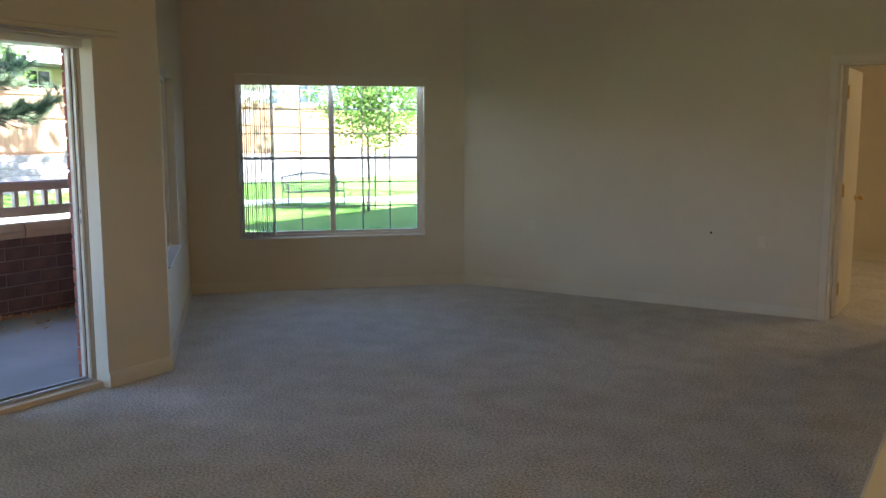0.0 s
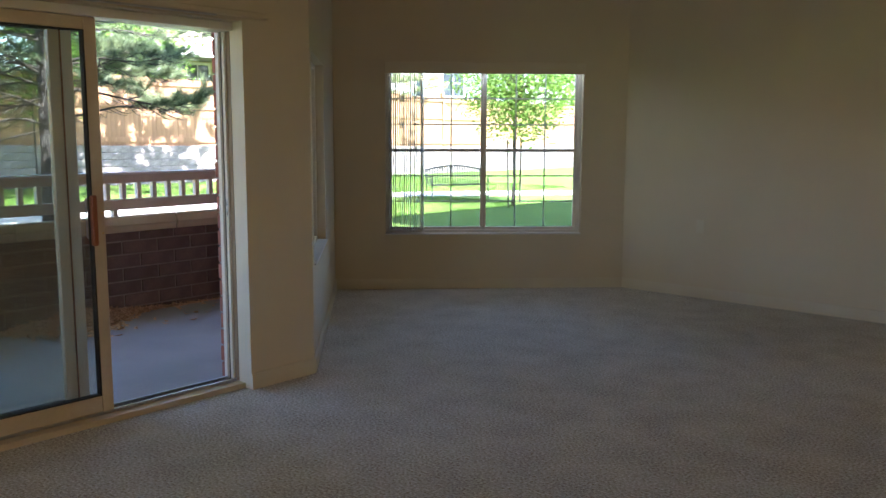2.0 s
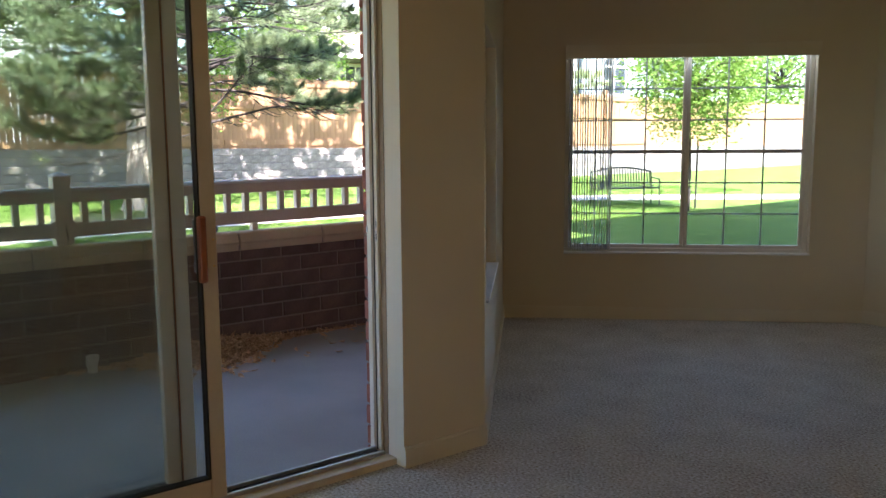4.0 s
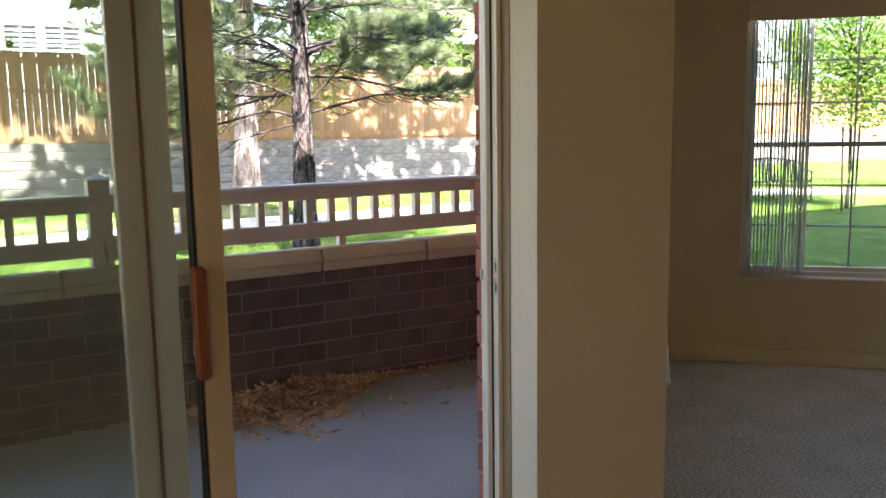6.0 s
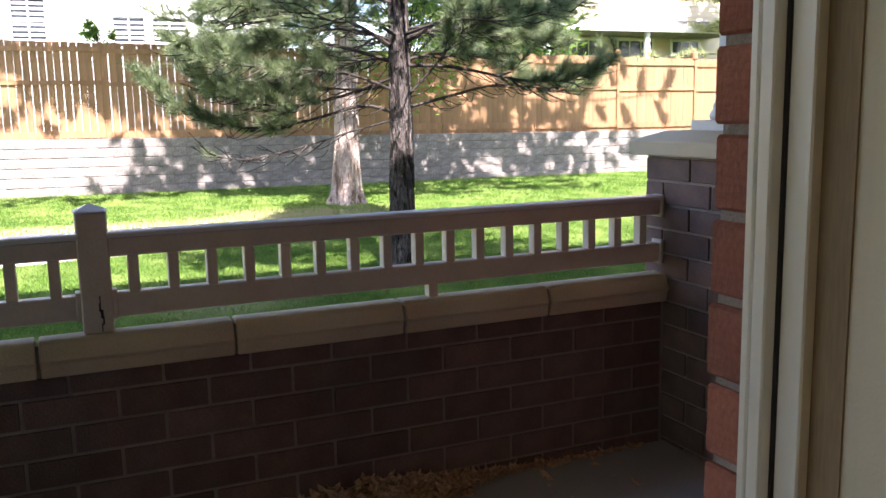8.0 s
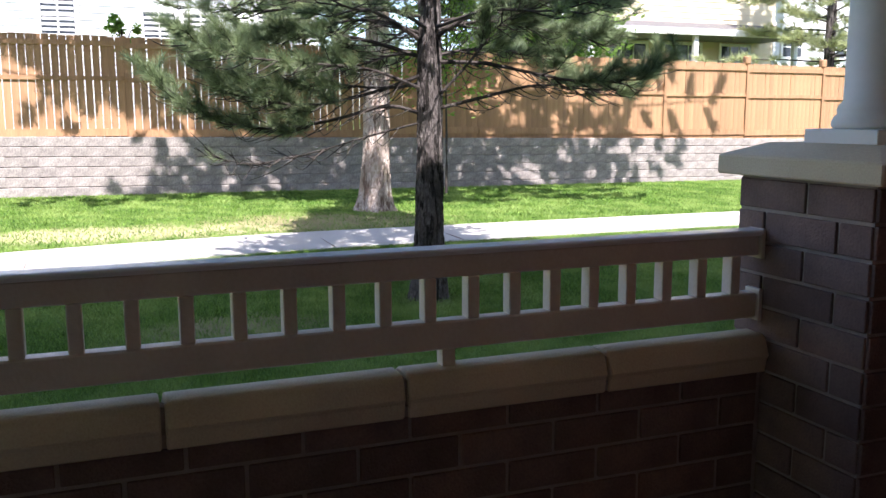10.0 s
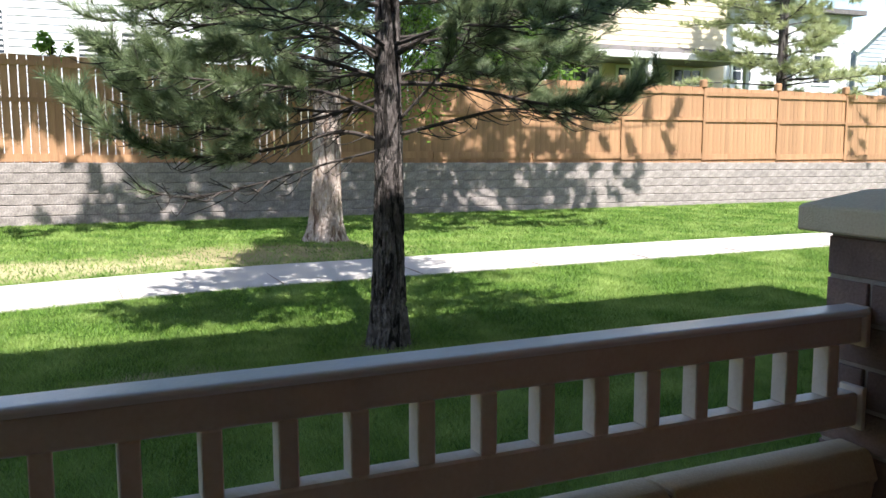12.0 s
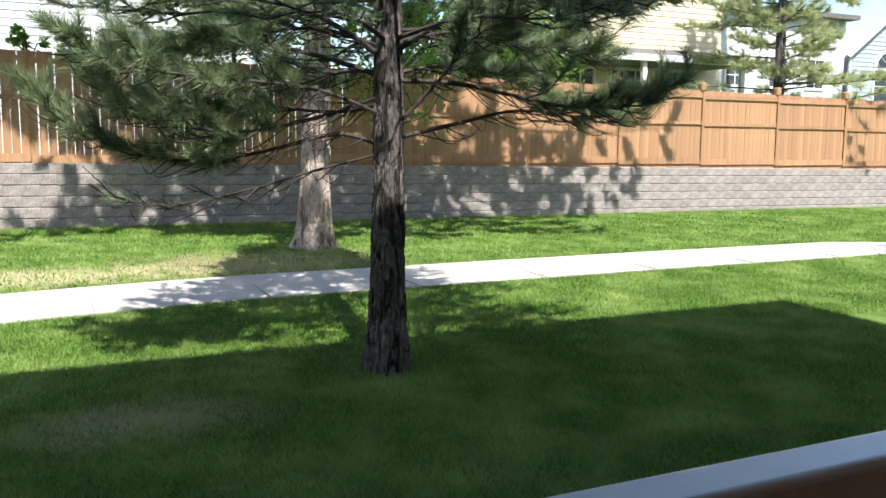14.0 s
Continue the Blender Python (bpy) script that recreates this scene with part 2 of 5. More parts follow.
# ---------- plan ----------
H = 3.30                                # ceiling
R = math.sqrt(0.5)
DOOR_X = -3.90                          # room face of the sliding-door wall
COL = Vector((-3.90, 3.765))            # corner where the bay begins
C_L = Vector((-5.93, 5.725))            # bay corner
C_R = Vector((-4.02, 7.65))             # bay meets the far wall
FAR_Y = 7.65
EAST_X, SOUTH_Y = 4.6, -3.4
DOOR_Y0, DOOR_Y1, DOOR_H = 1.50, 3.30, 2.06
PATIO_Z = -0.10
RAIL_X = -6.815


def ground_z(x, y):
    """Height of the lawn."""
    u = min(max((-x - 7.0) / 16.2, 0), 1.6)
    return -0.36 + 0.32 * u ** 1.6 - 0.008 * max(min(y - 3, 30), -20) * u


# floor and ceiling of the rooms
def slab(pts, z0, z1):
    bm = bmesh.new()
    f = bm.faces.new([bm.verts.new((p[0], p[1], z0)) for p in pts])
    r = bmesh.ops.extrude_face_region(bm, geom=[f])
    for v in r["geom"]:
        if isinstance(v, bmesh.types.BMVert):
            v.co.z = z1
    bmesh.ops.recalc_face_normals(bm, faces=bm.faces)
    return bm


plan = [(DOOR_X - 0.06, SOUTH_Y), (DOOR_X - 0.06, COL.y), (C_L.x - 0.05, C_L.y), (C_R.x, C_R.y + 0.06), (EAST_X, FAR_Y + 0.06), (EAST_X, SOUTH_Y)]
setting("floor", slab(plan, -0.12, 0.0), CARPET, "beige cut-pile carpet, slightly trodden", "carpet")
setting("ceiling", slab([(DOOR_X - 0.1, SOUTH_Y - 0.1), (DOOR_X - 0.1, COL.y), (C_L.x - 0.1, C_L.y), (C_R.x, C_R.y + 0.1), (EAST_X + 0.1, FAR_Y + 0.1), (EAST_X + 0.1, SOUTH_Y - 0.1)], H, H + 0.15), CEIL, "plain white textured ceiling", "ceiling")

wall_run("wall_west", COL.y - SOUTH_Y, H, 0.10, [(DOOR_Y0 - SOUTH_Y, DOOR_Y1 - SOUTH_Y, -0.01, DOOR_H)], pose(DOOR_X, SOUTH_Y, 0, 0, 0, 90), PAINT, "beige painted wall around the sliding door")
diag = C_L - COL
DIAG_L = diag.length
DIAG_A = math.degrees(math.atan2(diag.y, diag.x))
DIAG = pose(COL.x, COL.y, 0, 0, 0, DIAG_A)
SIDE = (0.14, 1.36, 0.65, 1.95)
wall_run("wall_bay_side", DIAG_L + 0.14, H, 0.14, [SIDE], DIAG, PAINT, "beige bay wall with a deep-set side window")
bay = C_R - C_L
BAY_L = bay.length
BAY_P = pose(C_L.x, C_L.y, 0, 0, 0, math.degrees(math.atan2(bay.y, bay.x)))
WIN = (0.47, 2.30, 0.515, 2.07)
wall_run("wall_bay", BAY_L, H, 0.14, [WIN], BAY_P, PAINT, "beige bay wall with a wide gridded window")
HALL = (C_R.x * -1 - 0.57, C_R.x * -1 + 0.25, -0.01, 2.07)
wall_run("wall_north", EAST_X - C_R.x, H, 0.12, [HALL], pose(C_R.x, FAR_Y, 0, 0, 0, 0), PAINT, "long plain beige painted wall")
wall_run("wall_east", FAR_Y - SOUTH_Y, H, 0.12, [], pose(EAST_X, FAR_Y, 0, 0, 0, -90), PAINT, "plain beige painted wall")
# the south wall's opening is invented, to hold the rear fill lamp
wall_run("wall_south", EAST_X - DOOR_X, H, 0.12, [(EAST_X + 0.3, EAST_X + 2.1, 0.85, 2.15)], pose(EAST_X, SOUTH_Y, 0, 0, 0, 180), PAINT, "plain beige painted wall")

# the room beyond the far door
setting("floor_hall", slab([(-2.6, FAR_Y + 0.06), (-2.6, 11.8), (3.4, 11.8), (3.4, FAR_Y + 0.06)], -0.12, -0.002), CARPET, "beige carpet of the next room", "carpet")
setting("ceiling_hall", slab([(-2.6, FAR_Y + 0.12), (-2.6, 11.9), (3.4, 11.9), (3.4, FAR_Y + 0.12)], 2.5, 2.6), CEIL, "plain white ceiling of the next room", "ceiling")
wall_run("wall_hall_north", 6.0, 2.6, 0.12, [], pose(-2.6, 11.75, 0, 0, 0, 0), PAINT, "beige wall of the next room")
wall_run("wall_hall_west", 4.1, 2.6, 0.12, [], pose(-2.6, FAR_Y + 0.12, 0, 0, 0, 90), PAINT, "beige wall of the next room")
wall_run("wall_hall_east", 4.1, 2.6, 0.12, [], pose(3.4, 11.75, 0, 0, 0, -90), PAINT, "beige wall of the next room")


# ---------- interior fittings ----------
def runs_of_base(name, length, gaps, place):
    """Baseboard along a wall's room face, leaving out the gaps."""
    bm = bmesh.new()
    x = 0
    for g0, g1 in sorted(gaps) + [(length, length)]:
        if g0 > x + 0.01:
            box(bm, x, g0, -0.012, 0.0, 0.0, 0.082)
            box(bm, x, g0, -0.008, 0.0, 0.082, 0.094)
        x = g1
    ob = setting(name, bm, TRIM, "cream painted baseboard", "baseboard")
    ob.matrix_basis = place


runs_of_base("baseboard_west", COL.y - SOUTH_Y, [(DOOR_Y0 - SOUTH_Y, DOOR_Y1 - SOUTH_Y)], pose(DOOR_X, SOUTH_Y, 0, 0, 0, 90))
runs_of_base("baseboard_bay_side", DIAG_L, [], DIAG)
runs_of_base("baseboard_bay", BAY_L, [], BAY_P)
runs_of_base("baseboard_north", EAST_X - C_R.x, [(HALL[0] - 0.07, HALL[1] + 0.07)], pose(C_R.x, FAR_Y, 0))
runs_of_base("baseboard_hall", 6.0, [], pose(-2.6, 11.75, 0))
runs_of_base("baseboard_east", FAR_Y - SOUTH_Y, [], pose(EAST_X, FAR_Y, 0, 0, 0, -90))


def gridded_window(name, label, place, w, z0, z1, cols, rows, halves):
    """A vinyl window set in its opening: frame, sashes with glass and bars, and a sill."""
    top = tagged(new(name), label, "window", kind="structure")
    top.matrix_basis = place
    f = 0.036
    part("window_frame", boxes((0, w, 0.06, 0.13, z0, z0 + f), (0, w, 0.06, 0.13, z1 - f, z1), (0, f, 0.061, 0.129, z0 + f, z1 - f), (w - f, w, 0.061, 0.129, z0 + f, z1 - f), bevel=0.004), VINYL, top)
    # sill is whiter than the trim, to put the sky's glow into its colour
    part("window_sill", boxes((-0.004, w + 0.004, -0.016, 0.06, z0 - 0.004, z0 + 0.009), bevel=0.003), WHITEPAINT, top, "sill board whitened for the sky light on it")
    hw = (w - 2 * f) / halves
    for h in range(halves):
        x0 = f + h * hw
        y0 = 0.085 - 0.018 * (h % 2)
        s = 0.026
        sash = part("sash", boxes((x0, x0 + hw, y0, y0 + 0.03, z0 + f, z0 + f + s), (x0, x0 + hw, y0, y0 + 0.03, z1 - f - s, z1 - f), (x0, x0 + s, y0 + 0.001, y0 + 0.029, z0 + f + s, z1 - f - s), (x0 + hw - s, x0 + hw, y0 + 0.001, y0 + 0.029, z0 + f + s, z1 - f - s), bevel=0.003), VINYL, top)
        gx0, gx1, gz0, gz1 = x0 + s, x0 + hw - s, z0 + f + s, z1 - f - s
        pane = part("pane", boxes((gx0, gx1, y0 + 0.013, y0 + 0.017, gz0, gz1)), GLASS, sash)
        pane.visible_shadow = False
        for c in range(1, cols):
            x = gx0 + (gx1 - gx0) * c / cols
            part("muntin", boxes((x - 0.006, x + 0.006, y0 + 0.018, y0 + 0.024, gz0, gz1)), MUNTIN, sash)
        for r in range(1, rows):
            z = gz0 + (gz1 - gz0) * r / rows
            t = 0.014 if r * 2 == rows else 0.006
            part("muntin", boxes((gx0, gx1, y0 + 0.0245 - (0.02 if t > 0.01 else 0), y0 + 0.029, z - t, z + t)), MUNTIN, sash)
    return top


MUNTIN = mat("grey_muntin", (0.40, 0.40, 0.39), (0.46, 0.46, 0.45), 6, 0.4, fine=0.05)
gridded_window("window_1", "white vinyl window with dark gridded bars", BAY_P @ pose(WIN[0], 0, 0), WIN[1] - WIN[0], WIN[2], WIN[3], 3, 6, 2)
gridded_window("window_2", "white vinyl side window with a deep sill", DIAG @ pose(SIDE[0], 0, 0), SIDE[1] - SIDE[0], SIDE[2], SIDE[3], 3, 5, 1)

# strip lamp added out of sight at the window head, brightens the bay carpet
head_mid = (WIN[0] + WIN[1]) / 2
fill_light("bay_fill_light", BAY_P @ Vector((head_mid, 0.035, 2.03)), BAY_P @ Vector((head_mid, -0.965, 0.83)), 1.7, 0.05, 0.36)

# vertical blind, drawn aside
blind = thing("vertical_blind", "open white vertical blind stacked at the window's edge", "blind", at=BAY_P @ pose(WIN[0], 0, 0))
part("valance", boxes((0.0, WIN[1] - WIN[0] - 0.002, -0.085, -0.073, 1.985, 2.085), (0.0, 0.01, -0.073, -0.001, 1.985, 2.085), (WIN[1] - WIN[0] - 0.012, WIN[1] - WIN[0] - 0.002, -0.073, -0.001, 1.985, 2.085), bevel=0.002), TRIM, blind, "cream valance board")
part("headrail", boxes((0.0, WIN[1] - WIN[0] - 0.01, -0.06, -0.015, 2.03, 2.075), bevel=0.003), VINYL, blind)
for i in range(17):
    x = 0.035 + 0.0195 * i
    bm = bmesh.new()
    a = radians(random.uniform(76, 97))
    pts = []
    for k in range(5):
        u = (k - 2) / 2
        pts.append((0.043 * u * math.cos(a) + 0.006 * (1 - u * u) * math.sin(a), -0.002 + 0.043 * u * math.sin(a) - 0.006 * (1 - u * u) * math.cos(a)))
    lo = [bm.verts.new((x + p[0], p[1] + 0.01, 0.545)) for p in pts]
    hi = [bm.verts.new((x + p[0], p[1] + 0.01, 2.03)) for p in pts]
    for k in range(4):
        bm.faces.new((lo[k], lo[k + 1], hi[k + 1], hi[k]))
    bmesh.ops.solidify(bm, geom=bm.faces[:], thickness=0.0012)
    part("vane", bm, BLIND, blind)

# headrail over the sliding door
rail = thing("door_blind_headrail", "beige blind headrail fixed above the sliding door", "blind rail")
part("valance", boxes((DOOR_X, DOOR_X + 0.035, 1.36, 3.46, 2.078, 2.112), bevel=0.006), PAINT, rail)
part("track", boxes((DOOR_X + 0.008, DOOR_X + 0.036, 1.40, 3.12, 2.070, 2.0775)), ALU, rail, "thin aluminium track")


# sliding patio door: frame, fixed panel outside, sliding panel pushed open inside
def door_panel(name, top, x0, x1, y0, y1, z0, z1, inner, label):
    st, bt, tp = 0.062, 0.085, 0.062
    p = part(name, boxes((x0, x1, y0, y0 + st, z0, z1), (x0, x1, y1 - st, y1, z0, z1), (x0 + 0.001, x1 - 0.001, y0 + st, y1 - st, z0, z0 + bt), (x0 + 0.001, x1 - 0.001, y0 + st, y1 - st, z1 - tp, z1), bevel=0.004), inner, top, label)
    xm = (x0 + x1) / 2
    g = part("pane", boxes((xm - 0.003, xm + 0.003, y0 + st, y1 - st, z0 + bt, z1 - tp)), DOORGLASS, p)
    g.visible_shadow = False
    e = 0.006
    part("gasket", boxes((x0 - 0.001, x1 + 0.001, y0 + st, y0 + st + e, z0 + bt, z1 - tp), (x0 - 0.001, x1 + 0.001, y1 - st - e, y1 - st, z0 + bt, z1 - tp), (x0 - 0.001, x1 + 0.001, y0 + st + e, y1 - st - e, z0 + bt, z0 + bt + e), (x0 - 0.001, x1 + 0.001, y0 + st + e, y1 - st - e, z1 - tp - e, z1 - tp)), GASKET, p)
    return p


FX0, FX1 = -4.14, -3.985
door = tagged(new("door_1"), "open sliding glass patio door in a cream frame", "sliding door", kind="structure")
part("door_frame", boxes((FX0, FX1, DOOR_Y0, DOOR_Y0 + 0.05, 0.03, DOOR_H - 0.045), (FX0, FX1, DOOR_Y0, DOOR_Y1, DOOR_H - 0.045, DOOR_H), bevel=0.003), VINYL, door)
JT = DOOR_H - 0.046
jamb = part("door_jamb", boxes((FX0, -4.128, 3.284, DOOR_Y1, 0.03, JT), (-4.128, -4.122, 3.290, DOOR_Y1, 0.03, JT), (-4.122, -4.103, 3.280, DOOR_Y1, 0.03, JT), (-4.099, -4.064, 3.2965, DOOR_Y1, 0.03, JT), (-4.064, -4.056, 3.284, DOOR_Y1, 0.03, JT), bevel=0.002), VINYL, door)
# black strip drawn in for the dark gap between the jamb profiles
part("jamb_dark_gap", boxes((-4.103, -4.099, 3.294, DOOR_Y1, 0.03, JT)), GASKET, jamb)
# brown strip painted where the recess lies in shadow
part("jamb_recess_strip", boxes((-4.056, -4.018, 3.2975, DOOR_Y1, 0.03, JT)), RECESS_BROWN, jamb, "brown strip for the shaded recess beside the jamb")
for zk in (1.005, 1.062):
    part("strike_plate", boxes((-4.090, -4.066, 3.2945, 3.2963, zk - 0.024, zk + 0.024), bevel=0.0008), ALU, jamb, "small metal latch keeper")
    part("latch_slot", boxes((-4.083, -4.073, 3.2935, 3.2944, zk - 0.014, zk + 0.010)), GASKET, jamb)
part("screen_catch", boxes((-4.136, -4.129, 3.279, 3.2838, 1.02, 1.046)), ALU, jamb)
part("threshold", boxes((FX0, FX1 + 0.03, DOOR_Y0, DOOR_Y1, -0.02, 0.03), bevel=0.003), CREAM, door, "cream door sill")
part("track", boxes((-4.105, -4.09, DOOR_Y0 + 0.05, 3.28, 0.0305, 0.048), (-4.035, -4.02, DOOR_Y0 + 0.05, 3.28, 0.0305, 0.048)), ALU, door, "metal sliding track")
# black strip stands in for the shade between the two tracks
part("track_shadow_gap", boxes((-4.088, -4.037, DOOR_Y0 + 0.05, 3.28, 0.0302, 0.0335)), GASKET, door)
door_panel("fixed_panel", door, -4.12, -4.085, DOOR_Y0 + 0.05, 2.44, 0.035, DOOR_H - 0.046, VINYL, "fixed glazed panel")
part("stile_trim", boxes((-4.121, -4.082, 2.322, 2.377, 0.122, DOOR_H - 0.11), bevel=0.003), CREAM, door, "cream stile of the fixed panel")
part("weatherstrip", boxes((-4.083, -4.080, 2.3775, 2.383, 0.122, DOOR_H - 0.11)), OAK, door)
slide = door_panel("sliding_panel", door, -4.045, -4.005, 1.59, 2.525, 0.05, DOOR_H - 0.047, CREAM, "sliding glazed panel with cream stiles")
bm = boxes((-4.004, -3.975, 2.445, 2.475, 0.905, 1.155), bevel=0.006)
part("handle", bm, OAK, slide, "reddish wooden pull handle")
part("handle_screw", boxes((-4.0048, -4.0, 2.506, 2.513, 1.06, 1.067), (-4.0048, -4.0, 2.506, 2.513, 0.96, 0.967)), BRASS, slide)
bm = bmesh.new()
tube(bm, [(-4.06, 2.47, 0.93), (-4.083, 2.468, 0.94), (-4.083, 2.468, 1.13), (-4.06, 2.47, 1.14)], [0.006] * 4, 6)
part("outer_handle", bm, ALU, slide, "slim outer metal handle", smooth=True)

# far door, standing open into the next room
hx = C_R.x + HALL[0]
cas = tagged(new("trim_door_2"), "cream casing around the far doorway", "door casing", kind="structure")
part("casing", boxes((hx - 0.065, hx, FAR_Y - 0.016, FAR_Y - 0.0005, 0, 2.135), (hx + 0.82, hx + 0.885, FAR_Y - 0.016, FAR_Y - 0.0005, 0, 2.135), (hx, hx + 0.82, FAR_Y - 0.016, FAR_Y - 0.0005, 2.07, 2.135), bevel=0.004), TRIM, cas)
part("door_jamb", boxes((hx, hx + 0.018, FAR_Y, FAR_Y + 0.12, 0, 2.07), (hx + 0.802, hx + 0.82, FAR_Y, FAR_Y + 0.12, 0, 2.07), (hx + 0.018, hx + 0.802, FAR_Y, FAR_Y + 0.12, 2.052, 2.07)), TRIM, cas)
d2 = tagged(new("door_2"), "cream interior door standing open with brass hinges", "door", kind="structure")
d2.matrix_basis = pose(hx + 0.022, FAR_Y + 0.125, 0, 0, 0, 89.3)
leaf = part("door_leaf", boxes((0, 0.77, -0.035, 0, 0.012, 2.045), bevel=0.003), TRIM, d2)
for z in (0.25, 1.06, 1.85):
    bm = boxes((-0.003, 0.032, -0.0375, -0.0351, z - 0.05, z + 0.05))
    tube(bm, [(-0.004, -0.042, z - 0.055), (-0.004, -0.042, z + 0.055)], [0.009, 0.009], 8)
    part("hinge", bm, BRASS, d2, "brass butt hinge")
bm = bmesh.new()
tube(bm, [(0.71, -0.0352, 0.96), (0.71, -0.043, 0.96), (0.71, -0.044, 0.96), (0.71, -0.07, 0.96), (0.71, -0.078, 0.96), (0.71, -0.095, 0.96), (0.71, -0.105, 0.96)], [0.03, 0.028, 0.011, 0.011, 0.025, 0.027, 0.015], 12)
part("door_knob", bm, BRASS, d2, "round brass knob", smooth=True)


def outlet(x, z, label):
    t = thing("outlet_plate", label, "outlet")
    part("plate", boxes((x - 0.035, x + 0.035, FAR_Y - 0.006, FAR_Y, z - 0.057, z + 0.057), bevel=0.002), TRIM, t)
    part("socket", boxes((x - 0.014, x + 0.014, FAR_Y - 0.0075, FAR_Y - 0.0055, z + 0.008, z + 0.036), (x - 0.014, x + 0.014, FAR_Y - 0.0075, FAR_Y - 0.0055, z - 0.036, z - 0.008)), TRIM, t)


outlet(-1.09, 0.62, "cream wall outlet plate on the long wall")
outlet(-3.25, 0.64, "small cream outlet plate near the bay corner")
bm = bmesh.new()
tube(bm, [(-1.52, FAR_Y - 0.006, 0.67), (-1.52, FAR_Y, 0.67)], [0.010, 0.010], 10)
tagged(part("cable_plug", bm, GASKET), "small black cable stub in the wall", "cable")

# half wall beside the entry
hw = thing("half_wall", "cream painted half wall with a flat cap", "half wall")
part("wall_body", boxes((0.42, 0.52, 1.25, 3.1, 0, 0.90)), PAINT, hw)
part("cap", boxes((0.372, 0.57, 1.2, 3.15, 0.90, 0.935), bevel=0.006), TRIM, hw)


def dome_lamp(x, y, z, label):
    t = thing("ceiling_lamp", label, "ceiling lamp")
    bm = bmesh.new()
    tube(bm, [(x, y, z), (x, y, z - 0.03)], [0.15, 0.15], 20)
    part("base", bm, BRASS, t)
    bm = bmesh.new()
    tube(bm, [(x, y, z - 0.031), (x, y, z - 0.06), (x, y, z - 0.09), (x, y, z - 0.105)], [0.14, 0.13, 0.09, 0.03], 20)
    g = part("shade", bm, LAMPGLASS, t, "lit white glass shade", smooth=True)
    g.visible_shadow = False


LAMPGLASS, nn, ll, pp = nodes_of("lit_glass")
pp.inputs["Base Color"].default_value = (0.9, 0.85, 0.7, 1)
pp.inputs["Emission Color"].default_value = (*WARM, 1)
pp.inputs["Emission Strength"].default_value = 4
dome_lamp(2.2, -0.6, H, "lit round ceiling lamp by the entry")
dome_lamp(1.2, 9.6, 2.5, "lit round ceiling lamp of the next room")


# ---------- patio ----------
setting("patio", boxes((-7.0, -4.0, -6.0, 5.9, -0.45, PATIO_Z)), CONCRETE, "smooth grey concrete patio slab", "patio")

patio_wall = tagged(new("patio_wall"), "low dark brown brick patio wall", "brick wall", kind="structure")
part("core", boxes((-7.01, -6.796, -6.0, 5.26, -0.6, 0.606)), MORTAR, patio_wall)


def capstone_mesh(length):
    """A cast-stone coping: upright faces, sloped shoulders, flat top."""
    prof = [(-0.115, 0), (0.131, 0), (0.140, 0.055), (0.150, 0.062), (0.126, 0.122), (0.110, 0.134), (0.025, 0.136), (-0.11, 0.06)]
    bm = bmesh.new()
    a = [bm.verts.new((x, 0, z)) for x, z in prof]
    b = [bm.verts.new((x, length, z)) for x, z in prof]
    n = len(prof)
    for k in range(n):
        bm.faces.new((a[k], b[k], b[(k + 1) % n], a[(k + 1) % n]))
    bm.faces.new(a)
    bm.faces.new(list(reversed(b)))
    bmesh.ops.recalc_face_normals(bm, faces=bm.faces)
    bmesh.ops.bevel(bm, geom=bm.edges[:], offset=0.005, segments=1, affect="EDGES")
    return mesh_of(bm, "capstone", CAPSTONE)


cap_me = capstone_mesh(0.686)
y = 3.20 - 0.698 * 13
last = capstone_mesh(5.25 - 4.603)
for i in range(16):
    o = new("capstone", last if i == 15 else cap_me)
    o.parent = patio_wall
    o.location = (-6.898, y + 0.698 * i + 0.006, 0.606)
part("joint", boxes((-6.985, -6.775, -6, 5.25, 0.610, 0.645), (-6.83, -6.785, -6, 5.25, 0.645, 0.725)), MORTAR, patio_wall)

# railing
railing = thing("patio_railing", "beige painted wooden patio railing with square balusters", "railing")
RX0, RX1 = RAIL_X - 0.06, RAIL_X
RAIL_END = 5.235


def rail_span(y0, y1):
    part("top_rail", boxes((RX0, RX1, y0, y1, 1.022, 1.0925), bevel=0.005), RAILPAINT, railing)
    bm = bmesh.new()
    arc = [(-6.806 + 0.011 * math.sin(radians(q)), 1.104 + 0.011 * math.cos(radians(q))) for q in (0, 18, 36, 54, 72, 90)]
    prof = [(-6.884, 1.0985), (-6.884, 1.108), (-6.879, 1.114), (-6.872, 1.115)] + arc + [(-6.797, 1.0985)]
    ends = [[bm.verts.new((x, yy, z)) for x, z in prof] for yy in (y0, y1)]
    for k in range(len(prof)):
        j = (k + 1) % len(prof)
        bm.faces.new((ends[0][k], ends[1][k], ends[1][j], ends[0][j]))
    bm.faces.new(ends[0])
    bm.faces.new(list(reversed(ends[1])))
    bmesh.ops.recalc_face_normals(bm, faces=bm.faces)
    cap = part("rail_cap", bm, RAILCAP_SKYLIT, railing, "pale glossy moulded rail cap")
    part("bead", boxes((-6.880, -6.803, y0, y1, 1.0926, 1.0984), bevel=0.0015), RAILCAP_SKYLIT, cap)
    part("bottom_rail", boxes((RX0, RX1, y0, y1, 0.795, 0.886), bevel=0.006), RAILPAINT, railing)


